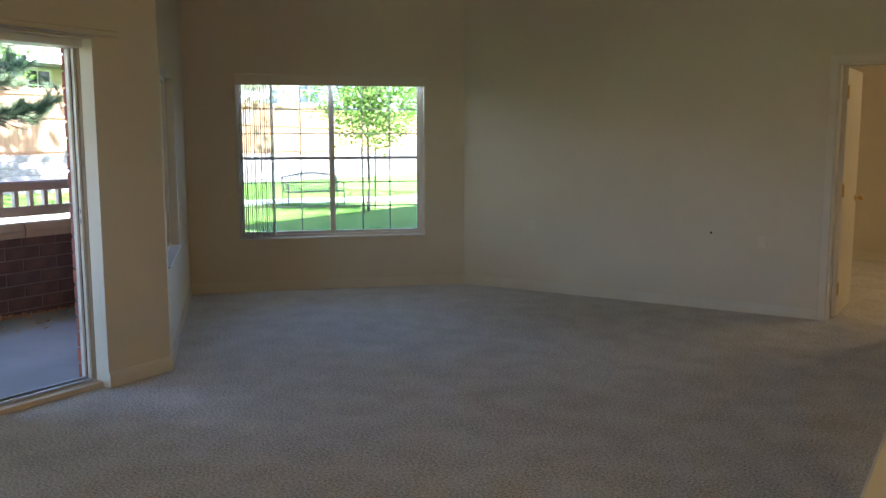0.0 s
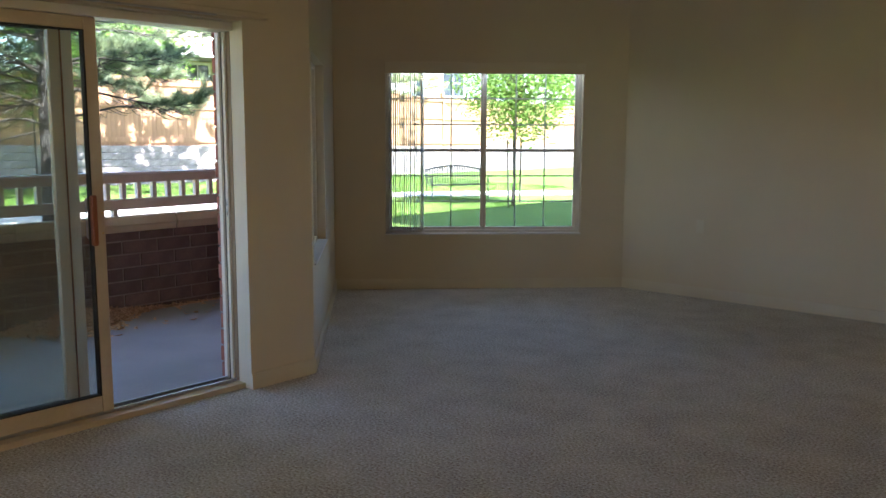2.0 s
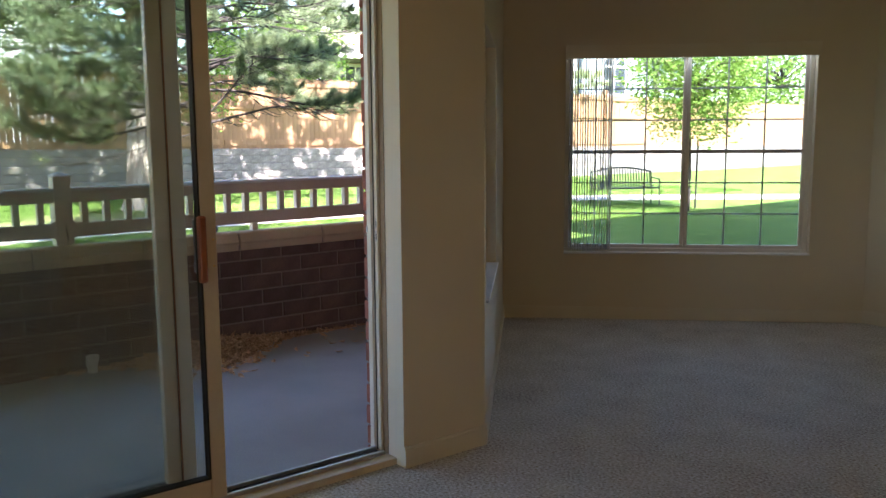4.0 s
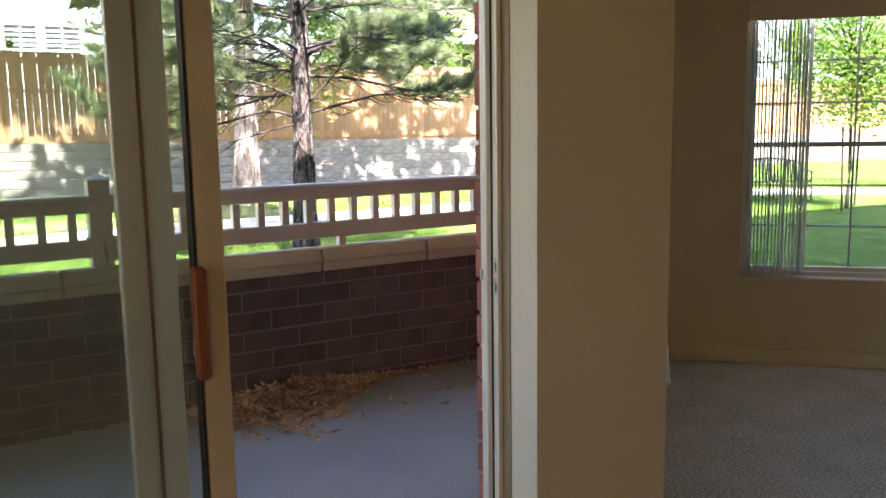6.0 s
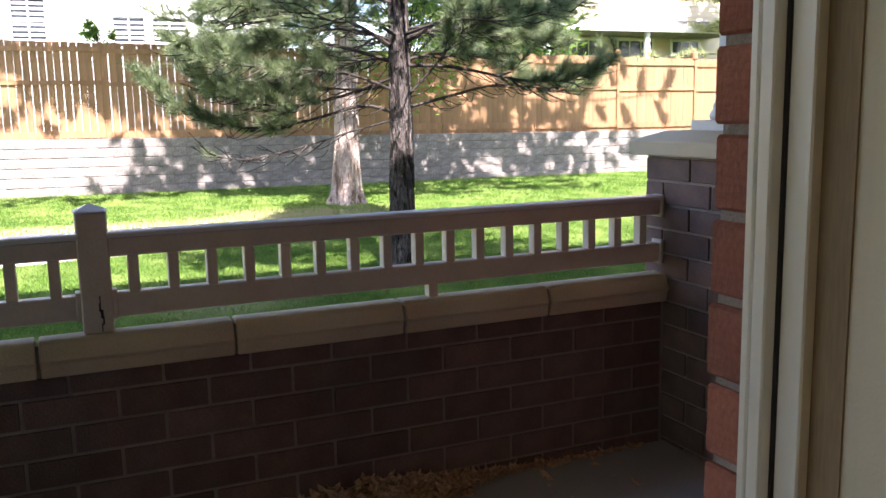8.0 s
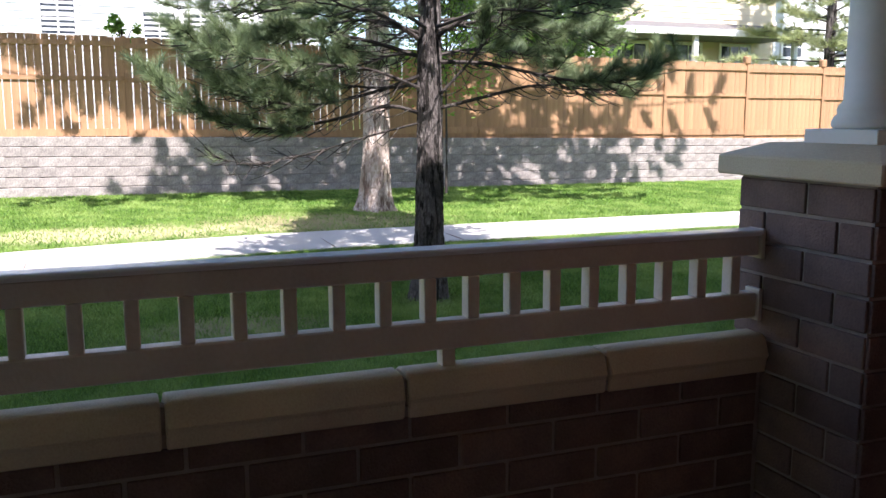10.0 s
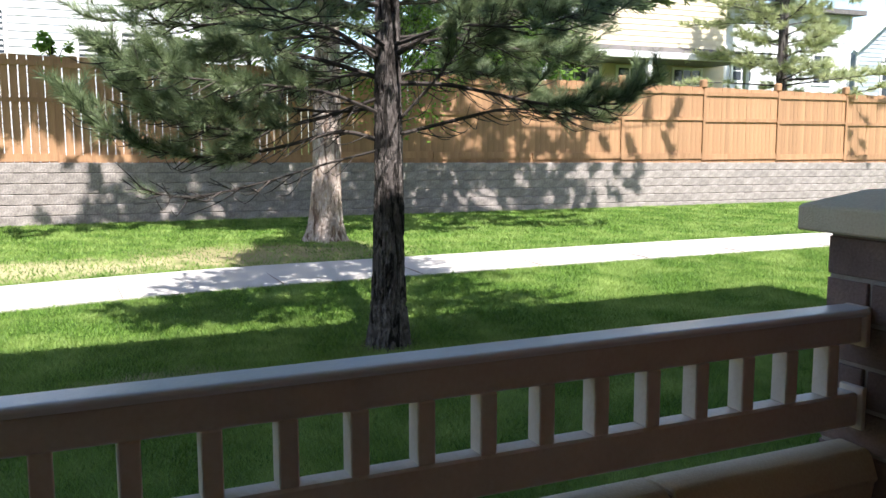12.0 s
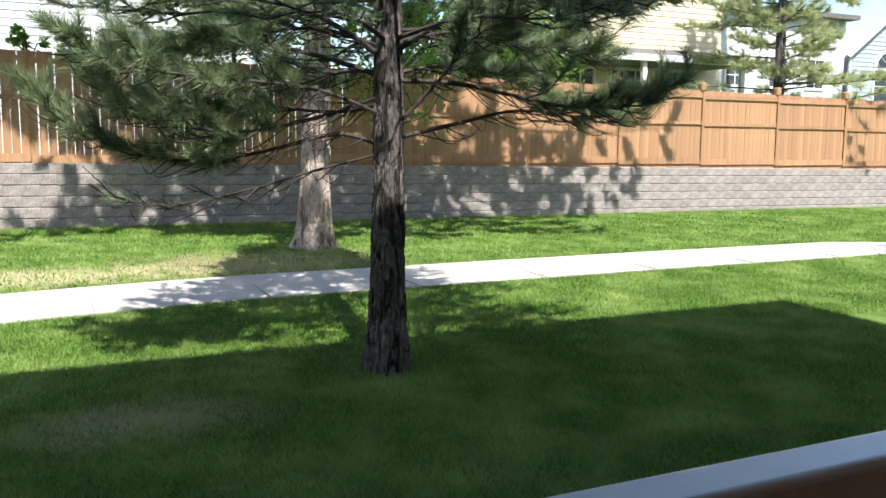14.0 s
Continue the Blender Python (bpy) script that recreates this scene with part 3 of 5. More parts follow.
rail_span(2.765, RAIL_END)
rail_span(0.04, 2.665)
rail_span(-2.7, -0.06)
bal_me = mesh_of(boxes((RX0 + 0.006, RX1 - 0.002, 0, 0.0395, 0.8865, 1.0215), bevel=0.003), "baluster", RAILPAINT)
for k in range(-4, 13):
    o = new("baluster", bal_me)
    o.parent = railing
    o.location = (0, 3.4027 + 0.14315 * k, 0)
for k in range(36):
    yb = 2.560 - 0.14315 * k
    if abs(yb) > 0.1:
        o = new("baluster", bal_me)
        o.parent = railing
        o.location = (0, yb, 0)
part("foot", boxes((RX0 + 0.006, RX1 - 0.004, 4.034, 4.076, 0.7425, 0.7945)), RAILPAINT, railing)
part("foot", boxes((RX0 + 0.02, RX1 - 0.004, 1.30, 1.342, 0.7425, 0.7945)), RAILPAINT, railing)


def rail_post(yc):
    t = thing("rail_post", "square beige railing post with a pyramid cap", "post", "railing posts")
    x0, x1 = RAIL_X - 0.098, RAIL_X + 0.012
    p = part("shaft", boxes((x0, x1, yc - 0.055, yc + 0.055, 0.7425, 1.192), bevel=0.006), RAILPAINT, t)
    bm = bmesh.new()
    r = bmesh.ops.create_cone(bm, cap_ends=True, segments=4, radius1=0.083, radius2=0.004, depth=0.026, matrix=Matrix.Translation(((x0 + x1) / 2, yc, 1.2055)) @ Matrix.Rotation(radians(45), 4, "Z"))
    part("cap", bm, RAILPAINT, t)
    return t, x1, yc


post, px, pyc = rail_post(2.715)
bm = bmesh.new()
for k, (dy, z, w) in enumerate(((0.0, 0.765, 0.004), (0.006, 0.79, 0.006), (0.002, 0.815, 0.010), (-0.004, 0.84, 0.007), (-0.002, 0.868, 0.004))):
    box(bm, px - 0.001, px + 0.0015, pyc + 0.012 + dy - w / 2, pyc + 0.012 + dy + w / 2, z - 0.016, z + 0.016)
part("crack", bm, GASKET, post, "dark split in the wood")
rail_post(-0.01)
for yb in (2.655, 2.775):
    part("bracket", boxes((RX0 + 0.01, RX1 + 0.004, yb - 0.012, yb + 0.012, 0.79, 0.90), bevel=0.003), RAILPAINT, railing)
part("end_bracket", boxes((RX0 - 0.004, RX1 + 0.012, RAIL_END, RAIL_END + 0.016, 1.01, 1.116), bevel=0.002), RAILPAINT, railing)
part("end_bracket", boxes((RX0 - 0.004, RX1 + 0.012, RAIL_END, RAIL_END + 0.016, 0.785, 0.90), bevel=0.002), RAILPAINT, railing)

# pier with its cap and column
PX0, PX1, PY0, PY1 = -6.955, -6.345, 5.255, 5.865
pier = thing("brick_pier", "dark brick pier with a pale sloped stone cap", "pier")
part("core", boxes((PX0 + 0.006, PX1 - 0.006, PY0 + 0.006, PY1 - 0.006, -0.6, 1.30)), MORTAR, pier)
bm = bmesh.new()
box(bm, PX0 - 0.065, PX1 + 0.065, PY0 - 0.055, PY1 + 0.055, 1.302, 1.372)
f = [f for f in bm.faces if f.normal.z > 0.9][0]
bmesh.ops.inset_region(bm, faces=[f], thickness=0.17, depth=0.0)
for v in f.verts:
    v.co.z += 0.045
bmesh.ops.bevel(bm, geom=[e for e in bm.edges], offset=0.006, segments=1, affect="EDGES")
part("cap", bm, CAPSTONE, pier, "pale sloped stone cap")
CX, CY = (PX0 + PX1) / 2, (PY0 + PY1) / 2
column = thing("porch_column", "round white porch column on a square plinth", "column")
part("plinth", boxes((CX - 0.16, CX + 0.16, CY - 0.16, CY + 0.16, 1.412, 1.465), bevel=0.004), WHITEPAINT, column)
bm = bmesh.new()
tube(bm, [(CX, CY, z) for z in (1.466, 1.475, 1.49, 1.505, 1.515, 1.53, 1.545, 1.56, 2.0, 2.5, 2.52, 2.56, 2.60)], [0.135, 0.142, 0.143, 0.135, 0.125, 0.127, 0.122, 0.108, 0.106, 0.098, 0.115, 0.12, 0.12], 28)
part("shaft", bm, WHITEPAINT, column, smooth=True)

# building shell outside: brick veneer by the door, storey above, porch ceiling
facade = tagged(new("facade"), "red brick facade beside the patio door", "facade", kind="structure")
part("brick_backing", boxes((-4.255, -4.145, 3.354, 3.86, -0.45, 2.62), (-4.255, -4.145, -6.0, DOOR_Y0 - 0.04, -0.45, 2.62), (-4.255, -4.145, DOOR_Y0 - 0.04, 3.354, DOOR_H + 0.04, 2.62)), MORTAR, facade)
part("sheathing", boxes((-4.14, -4.0, -6.0, DOOR_Y0, -0.4, 2.6), (-4.14, -4.0, DOOR_Y1, 3.80, -0.4, 2.6), (-4.14, -4.0, DOOR_Y0, DOOR_Y1, DOOR_H, 2.6)), PAINT, facade)
bay_out = part("bay_veneer", boxes((0.0, SIDE[0] - 0.02, 0.15, 0.25, -0.45, 2.62), (SIDE[1] + 0.02, DIAG_L + 0.24, 0.15, 0.25, -0.45, 2.62), (SIDE[0] - 0.02, SIDE[1] + 0.02, 0.15, 0.25, -0.45, SIDE[2] - 0.03), (SIDE[0] - 0.02, SIDE[1] + 0.02, 0.15, 0.25, SIDE[3] + 0.03, 2.62)), BRICK_RED, facade)
bay_out.matrix_basis = DIAG
bw = part("bay_veneer", boxes((-0.24, WIN[0] - 0.02, 0.15, 0.25, -0.45, 2.62), (WIN[1] + 0.02, BAY_L + 0.2, 0.15, 0.25, -0.45, 2.62), (WIN[0] - 0.02, WIN[1] + 0.02, 0.15, 0.25, -0.45, WIN[2] - 0.03), (WIN[0] - 0.02, WIN[1] + 0.02, 0.15, 0.25, WIN[3] + 0.03, 2.62)), BRICK_RED, facade)
bw.matrix_basis = BAY_P
part("outer_skin", boxes((-3.95, -2.75, 7.90, 8.1, -0.4, 3.49), (3.55, 30, 7.90, 8.1, -0.4, 3.49), (-2.7, 3.5, 11.9, 12.1, -0.4, 3.1), (-2.85, -2.74, 8.1, 11.9, -0.4, 3.1)), SIDING_W, facade)
setting("porch_ceiling", slab([(-7.25, -6), (-7.25, 5.95), (-6.38, 5.85), (-4.27, 3.78), (-4.27, -6)], 2.62, 2.70), WHITEPAINT, "white painted porch ceiling", "porch ceiling")
setting("upper_storey", boxes((-7.2, 14, -16, 5.4, 3.5, 6.9), (-6.1, 14, 5.4, 8.3, 3.5, 6.9), (-4.0, 14, 8.3, 26, 3.5, 6.9), (-7.24, -7.14, -16, 5.95, 2.72, 3.5)), SIDING_W, "white sided upper storey of the building", "building")
# flat slabs out of view, edges set to shape the shadow on the lawn
setting("roof", boxes((-7.75, 15, -17, 10.7, 6.9, 7.15), (-6.9, 15, 11.6, 27, 6.9, 7.15), (-5.2, 15, 10.7, 11.6, 6.9, 7.14)), ROOF, "unseen roof slabs that shape the building's shadow", "roof")

# dry leaves against the patio wall
LEAF = mat("dry_leaf", (0.46, 0.27, 0.15), (0.80, 0.56, 0.36), 60, 0.85, fine=0.3)


def leaf_litter():
    rng = random.Random(4)
    vs, fs = [], []
    for i in range(2400):
        yy = 3.72 + rng.gauss(0, 0.33) if i < 2150 else rng.uniform(2.9, 5.1)
        spread = max(0.03, 0.44 * math.exp(-((yy - 3.52) / 0.48) ** 2))
        d = abs(rng.gauss(0, 0.55)) * spread if i < 2370 else rng.uniform(0, 0.7)
        xx = -6.785 + d
        h = PATIO_Z + 0.004 + rng.uniform(0, 1) * max(0.004, 0.10 * (1 - d / 0.42)) * math.exp(-((yy - 3.65) / 0.5) ** 2)
        L, W = rng.uniform(0.026, 0.056), rng.uniform(0.010, 0.019)
        m = pose(xx, yy, h, rng.uniform(-35, 35), rng.uniform(-30, 30), rng.uniform(0, 360))
        c = rng.uniform(-0.012, 0.024)
        loc = [(-L, 0, c), (-L * 0.3, W, 0), (-L * 0.3, -W, 0), (L * 0.4, W * 0.8, 0.002), (L * 0.4, -W * 0.8, 0.003), (L, 0, c), (0, 0, -0.006)]
        b = len(vs)
        for p in loc:
            q = m @ Vector(p)
            q.z = max(q.z, PATIO_Z + 0.001)
            q.x = max(q.x, -6.789)
            vs.append(tuple(q))
        fs += [(b, b + 2, b + 6), (b, b + 6, b + 1), (b + 1, b + 6, b + 3), (b + 2, b + 4, b + 6), (b + 3, b + 6, b + 5), (b + 4, b + 5, b + 6)]
    me = bpy.data.meshes.new("leaf_litter")
    me.from_pydata(vs, [], fs)
    me.materials.append(LEAF)
    return tagged(new("leaf_litter", me), "dry brown leaves drifted against the patio wall", "dry leaves", kind="stuff")


leaf_litter()

bm = bmesh.new()
tube(bm, [(-6.735, 2.81, PATIO_Z), (-6.735, 2.81, PATIO_Z + 0.05), (-6.73, 2.812, PATIO_Z + 0.11), (-6.73, 2.812, PATIO_Z + 0.111), (-6.732, 2.812, PATIO_Z + 0.07)], [0.032, 0.038, 0.042, 0.036, 0.03], 9)
for v in bm.verts:
    v.co += Vector((random.uniform(-0.006, 0.006), random.uniform(-0.006, 0.006), random.uniform(-0.008, 0.004) if v.co.z > PATIO_Z + 0.09 else 0))
tagged(part("paper_cup", bm, WHITEPAINT), "crumpled white paper cup on the patio floor", "cup")


# ---------- lawn, walk, wall and fence ----------
def lawn_material():
    m, n, l, p = nodes_of("lawn")
    tc = n.new("ShaderNodeTexCoord")

    def noise_node(scale, detail=4):
        k = n.new("ShaderNodeTexNoise")
        k.inputs["Scale"].default_value, k.inputs["Detail"].default_value = scale, detail
        l.new(tc.outputs["Object"], k.inputs["Vector"])
        return k

    def mixed(fac, a, b):
        k = n.new("ShaderNodeMix")
        k.data_type = "RGBA"
        l.new(fac, k.inputs["Factor"])
        for key, v in (("A", a), ("B", b)):
            if isinstance(v, tuple):
                k.inputs[key].default_value = (*v, 1)
            else:
                l.new(v, k.inputs[key])
        return k.outputs["Result"]

    def ramp(sock, lo, hi):
        k = n.new("ShaderNodeMapRange")
        k.inputs["From Min"].default_value, k.inputs["From Max"].default_value = lo, hi
        l.new(sock, k.inputs[0])
        return k.outputs[0]

    base = mixed(ramp(noise_node(0.9).outputs[0], 0.35, 0.65), (0.075, 0.125, 0.020), (0.14, 0.21, 0.042))
    base = mixed(ramp(noise_node(38, 6).outputs[0], 0.3, 0.72), base, (0.07, 0.135, 0.028))
    base = mixed(ramp(noise_node(3.1, 8).outputs[0], 0.46, 0.76), base, (0.20, 0.26, 0.075))
    edge = noise_node(2.6, 6).outputs[0]
    for cx, cy, rx, ry, col, k in ((-11.95, 4.05, 0.5, 0.9, (0.30, 0.24, 0.15), 0.75), (-18.3, 6.4, 1.2, 2.2, (0.36, 0.28, 0.165), 0.7), (-18.0, 2.6, 0.8, 2.8, (0.42, 0.36, 0.20), 0.85), (-12.5, 6.05, 0.33, 0.36, (0.13, 0.10, 0.065), 1.0)):
        sub = n.new("ShaderNodeVectorMath")
        sub.operation = "SUBTRACT"
        sub.inputs[1].default_value = (cx, cy, 0)
        l.new(tc.outputs["Object"], sub.inputs[0])
        mul = n.new("ShaderNodeVectorMath")
        mul.operation = "MULTIPLY"
        mul.inputs[1].default_value = (1 / rx, 1 / ry, 0)
        l.new(sub.outputs[0], mul.inputs[0])
        ln = n.new("ShaderNodeVectorMath")
        ln.operation = "LENGTH"
        l.new(mul.outputs[0], ln.inputs[0])
        add = n.new("ShaderNodeMath")
        add.operation = "MULTIPLY_ADD"
        add.inputs[1].default_value, add.inputs[2].default_value = 1.6, -0.8
        l.new(edge, add.inputs[0])
        tot = n.new("ShaderNodeMath")
        l.new(ln.outputs["Value"], tot.inputs[0])
        l.new(add.outputs[0], tot.inputs[1])
        mr = n.new("ShaderNodeMapRange")
        mr.inputs["From Min"].default_value, mr.inputs["From Max"].default_value = 1.15, 0.55
        mr.inputs["To Max"].default_value = k
        l.new(tot.outputs[0], mr.inputs[0])
        base = mixed(mr.outputs[0], base, col)
    l.new(base, p.inputs["Base Color"])
    p.inputs["Roughness"].default_value = 0.85
    p.inputs["Specular IOR Level"].default_value = 0.03
    b = n.new("ShaderNodeBump")
    b.inputs["Strength"].default_value, b.inputs["Distance"].default_value = 0.7, 0.03
    l.new(noise_node(45, 6).outputs[0], b.inputs["Height"])
    l.new(b.outputs[0], p.inputs["Normal"])
    return m


LAWN = lawn_material()


def blade_material(name, a, b, c):
    """Grass blades that differ one from the next, with patches over the lawn."""
    m, n, l, p = nodes_of(name)
    g = n.new("ShaderNodeNewGeometry")
    tc = n.new("ShaderNodeTexCoord")
    k = n.new("ShaderNodeTexNoise")
    k.inputs["Scale"].default_value, k.inputs["Detail"].default_value = 1.6, 6
    l.new(tc.outputs["Object"], k.inputs["Vector"])
    mr = n.new("ShaderNodeMapRange")
    mr.inputs["From Min"].default_value, mr.inputs["From Max"].default_value = 0.42, 0.72
    l.new(k.outputs[0], mr.inputs[0])
    m1 = n.new("ShaderNodeMix")
    m1.data_type = "RGBA"
    m1.inputs["A"].default_value, m1.inputs["B"].default_value = (*a, 1), (*b, 1)
    l.new(g.outputs["Random Per Island"], m1.inputs["Factor"])
    m2 = n.new("ShaderNodeMix")
    m2.data_type = "RGBA"
    m2.inputs["B"].default_value = (*c, 1)
    l.new(mr.outputs[0], m2.inputs["Factor"])
    l.new(m1.outputs["Result"], m2.inputs["A"])
    l.new(m2.outputs["Result"], p.inputs["Base Color"])
    p.inputs["Roughness"].default_value = 0.5
    p.inputs["Specular IOR Level"].default_value = 0.25
    tl = n.new("ShaderNodeBsdfTranslucent")
    l.new(m2.outputs["Result"], tl.inputs[0])
    ms = n.new("ShaderNodeMixShader")
    ms.inputs[0].default_value = 0.3
    l.new(p.outputs[0], ms.inputs[1])
    l.new(tl.outputs[0], ms.inputs[2])
    l.new(ms.outputs[0], n["Material Output"].inputs[0])
    return m


BLADE = blade_material("grass_blade", (0.026, 0.082, 0.008), (0.21, 0.35, 0.055), (0.32, 0.42, 0.11))


def ground_sheet():
    bm = bmesh.new()
    xs = [-900, -300, -120, -60, -40, -32, -28] + [-25 + 0.5 * i for i in range(38)] + [-6, 0, 20, 100, 600]
    ys = [-900, -200, -60, -30, -15] + [-8 + 1.0 * i for i in range(44)] + [50, 90, 300, 900]
    g = [[bm.verts.new((x, y, ground_z(x, y) if x > -60 else -0.1)) for y in ys] for x in xs]
    for i in range(len(xs) - 1):
        for j in range(len(ys) - 1):
            bm.faces.new((g[i][j], g[i + 1][j], g[i + 1][j + 1], g[i][j + 1]))
    return bm


setting("ground", ground_sheet(), LAWN, "mown green lawn with dry patches", "lawn")


def walk_near(y):
    """The near edge of the walk; it bends away and back along y."""
    return -15.9 + 1.25 * max(0, (6.5 - y) / 6.5) ** 1.6 + 0.35 * math.exp(-((y - 6) / 4) ** 2) * 0.4 + 2.5 * max(0, (y - 16.8) / 5.0) ** 1.3


def sidewalk():
    bm = bmesh.new()
    prev = None
    y = -16.0
    while y < 34:
        a = walk_near(y)
        row = [bm.verts.new((x, y, ground_z(x, y) + dz)) for x, dz in ((a, -0.05), (a, 0.018), (a - 1.55, 0.018), (a - 1.55, -0.05))]
        if prev:
            for k in range(3):
                bm.faces.new((prev[k], prev[k + 1], row[k + 1], row[k]))
        prev = row
        y += 0.5
    return bm


walkway = setting("pavement", sidewalk(), SIDEWALK, "pale concrete garden walk", "sidewalk")
bm = bmesh.new()
for k in range(-6, 16):
    yy = 2.1 + 1.9 * k
    a = walk_near(yy)
    z = ground_z(a - 0.8, yy) + 0.0195
    box(bm, a - 1.54, a - 0.01, yy - 0.006, yy + 0.006, z - 0.01, z + 0.0015)
part("expansion_joint", bm, MORTAR, walkway)


def grass_blades(name, x0, x1, y0, y1, count, seed, width, label, tall=0.06):
    r = np.random.RandomState(seed)
    x = r.uniform(x0, x1, count)
    y = r.uniform(y0, y1, count)
    near = np.array([walk_near(v) for v in np.linspace(y0, y1, 200)])
    a = np.interp(y, np.linspace(y0, y1, 200), near)
    keep = ~((x < a + 0.02) & (x > a - 1.57))
    bare = 0.95 * np.exp(-(((x + 18.0) / 0.8) ** 2 + ((y - 2.6) / 2.6) ** 2)) + np.exp(-(((x + 11.95) / 0.5) ** 2 + ((y - 4.05) / 0.9) ** 2)) + np.exp(-(((x + 18.3) / 1.1) ** 2 + ((y - 6.4) / 2.0) ** 2)) + np.exp(-(((x + 12.5) / 0.3) ** 2 + ((y - 6.05) / 0.3) ** 2))
    keep &= r.uniform(0, 1, count) > bare * 0.75
    x, y = x[keep], y[keep]
    n = len(x)
    u = np.clip((-x - 7.0) / 16.2, 0, 1.6)
    z = -0.36 + 0.32 * u ** 1.6 - 0.008 * np.clip(y - 3, -20, 30) * u - 0.004
    h = r.uniform(0.022, tall, n)
    t = r.uniform(0, 2 * np.pi, n)
    lean = r.uniform(0.3, 1.3, n) * h
    s = r.uniform(0, 2 * np.pi, n)
    v = np.empty((n, 3, 3))
    v[:, 0] = np.stack([x - width * np.cos(t), y - width * np.sin(t), z], 1)
    v[:, 1] = np.stack([x + width * np.cos(t), y + width * np.sin(t), z], 1)
    v[:, 2] = np.stack([x + lean * np.cos(s), y + lean * np.sin(s), z + h], 1)
    me = tri_mesh(name, v.reshape(-1, 3), BLADE)
    return tagged(new(name, me), label, "grass", kind="stuff")


def tri_mesh(name, v, material):
    """A mesh of loose triangles from an array of corners."""
    n = len(v)
    me = bpy.data.meshes.new(name)
    me.vertices.add(n)
    me.vertices.foreach_set("co", np.ascontiguousarray(v, dtype=np.float32).ravel())
    me.loops.add(n)
    me.loops.foreach_set("vertex_index", np.arange(n, dtype=np.int32))
    me.polygons.add(n // 3)
    me.polygons.foreach_set("loop_start", np.arange(0, n, 3, dtype=np.int32))
    me.update()
    me.validate()
    me.materials.append(material)
    return me


grass_blades("grass", -12.6, -7.12, -4.0, 11.5, 570000, 3, 0.0028, "short mown green grass blades", 0.072)
grass_blades("grass", -15.9, -12.6, -4.0, 18.0, 270000, 4, 0.0042, "short mown green grass near the walk")
grass_blades("grass", -23.15, -15.5, 0.0, 24.0, 200000, 5, 0.0075, "short sunlit grass beyond the walk")

WALL_X = -23.2


def wall_top(y):
    """Top of the retaining wall: it steps down by a course along its run."""
    return 1.14 - 0.0125 * (y - 3.0)


retaining = tagged(new("retaining_wall"), "grey split-face block retaining wall in courses", "retaining wall", kind="structure")
bm = bmesh.new()
for j in range(46):
    y0 = -32 + 2.0 * j
    box(bm, WALL_X - 0.45, WALL_X - 0.125, y0, y0 + 2.0, -0.8, wall_top(y0 + 2) - 0.004)
part("core", bm, BLOCK, retaining)

# fence on the wall
fence = tagged(new("fence"), "orange-brown stained cedar board fence on the retaining wall", "fence", kind="structure")
FENCE_X = WALL_X - 0.22
POSTS = [-9.5 + 2.6 * k for k in range(15)]


def fence_top(y):
    return 3.13 - 0.0143 * (y - 3)


board_me = {}
rng = random.Random(8)


def board(y, w, rest=None):
    z0, z1 = wall_top(y) - 0.03, fence_top(y) + rng.uniform(-0.012, 0.012)
    key = round(w, 3)
    if rest is not None:
        box(rest, FENCE_X - 0.03, FENCE_X - 0.008, y, y + w, z0, z1)
        return
    if key not in board_me:
        board_me[key] = mesh_of(boxes((-0.011, 0.011, 0, w, 0, 1)), "board", FENCE)
    o = new("board", board_me[key])
    o.parent = fence
    o.matrix_basis = Matrix.LocRotScale((FENCE_X - 0.019, y, z0), Euler((radians(rng.uniform(-0.35, 0.35)), 0, 0)), (1, 1, z1 - z0))


rest = bmesh.new()
y = -30.0
while y < 60:
    gappy = y < 8.5
    w = 0.138 if gappy else 0.140
    near_part = -0.5 < y < 28
    board(y, w, None if near_part else rest)
    y += w + ((0.008 + 0.007 * rng.random()) if gappy else 0.003)
tagged(part("far_boards", rest, FENCE, fence), kind="stuff")
for k, y0 in enumerate(POSTS):
    y1 = y0 + 2.6
    yc = (y0 + y1) / 2
    for z, h in ((fence_top(yc) - 0.20, 0.10), (fence_top(yc) - 0.88, 0.085), (wall_top(yc) + (0.085 if yc > 8.5 else 0.0), 0.15)):
        part("fence_rail", boxes((FENCE_X - 0.007, FENCE_X + 0.034, y0 + 0.02, y1 - 0.02, z, z + h)), FENCE, fence)
    part("fence_post", boxes((FENCE_X - 0.12, FENCE_X - 0.031, y0 - 0.05, y0 + 0.05, 0.9, fence_top(y0) + 0.02)), FENCE, fence)
    if y0 > 14:
        bm = boxes((FENCE_X - 0.13, FENCE_X + 0.045, y0 - 0.085, y0 + 0.085, fence_top(y0) - 0.02, fence_top(y0) + 0.20))
        bmesh.ops.bevel(bm, geom=bm.edges[:], offset=0.03, segments=1, affect="EDGES")
        part("post_cap", bm, FENCE, fence)
        part("batten", boxes((FENCE_X + 0.0345, FENCE_X + 0.05, y0 - 0.04, y0 + 0.04, wall_top(y0) + 0.06, fence_top(y0) - 0.021)), FENCE, fence)


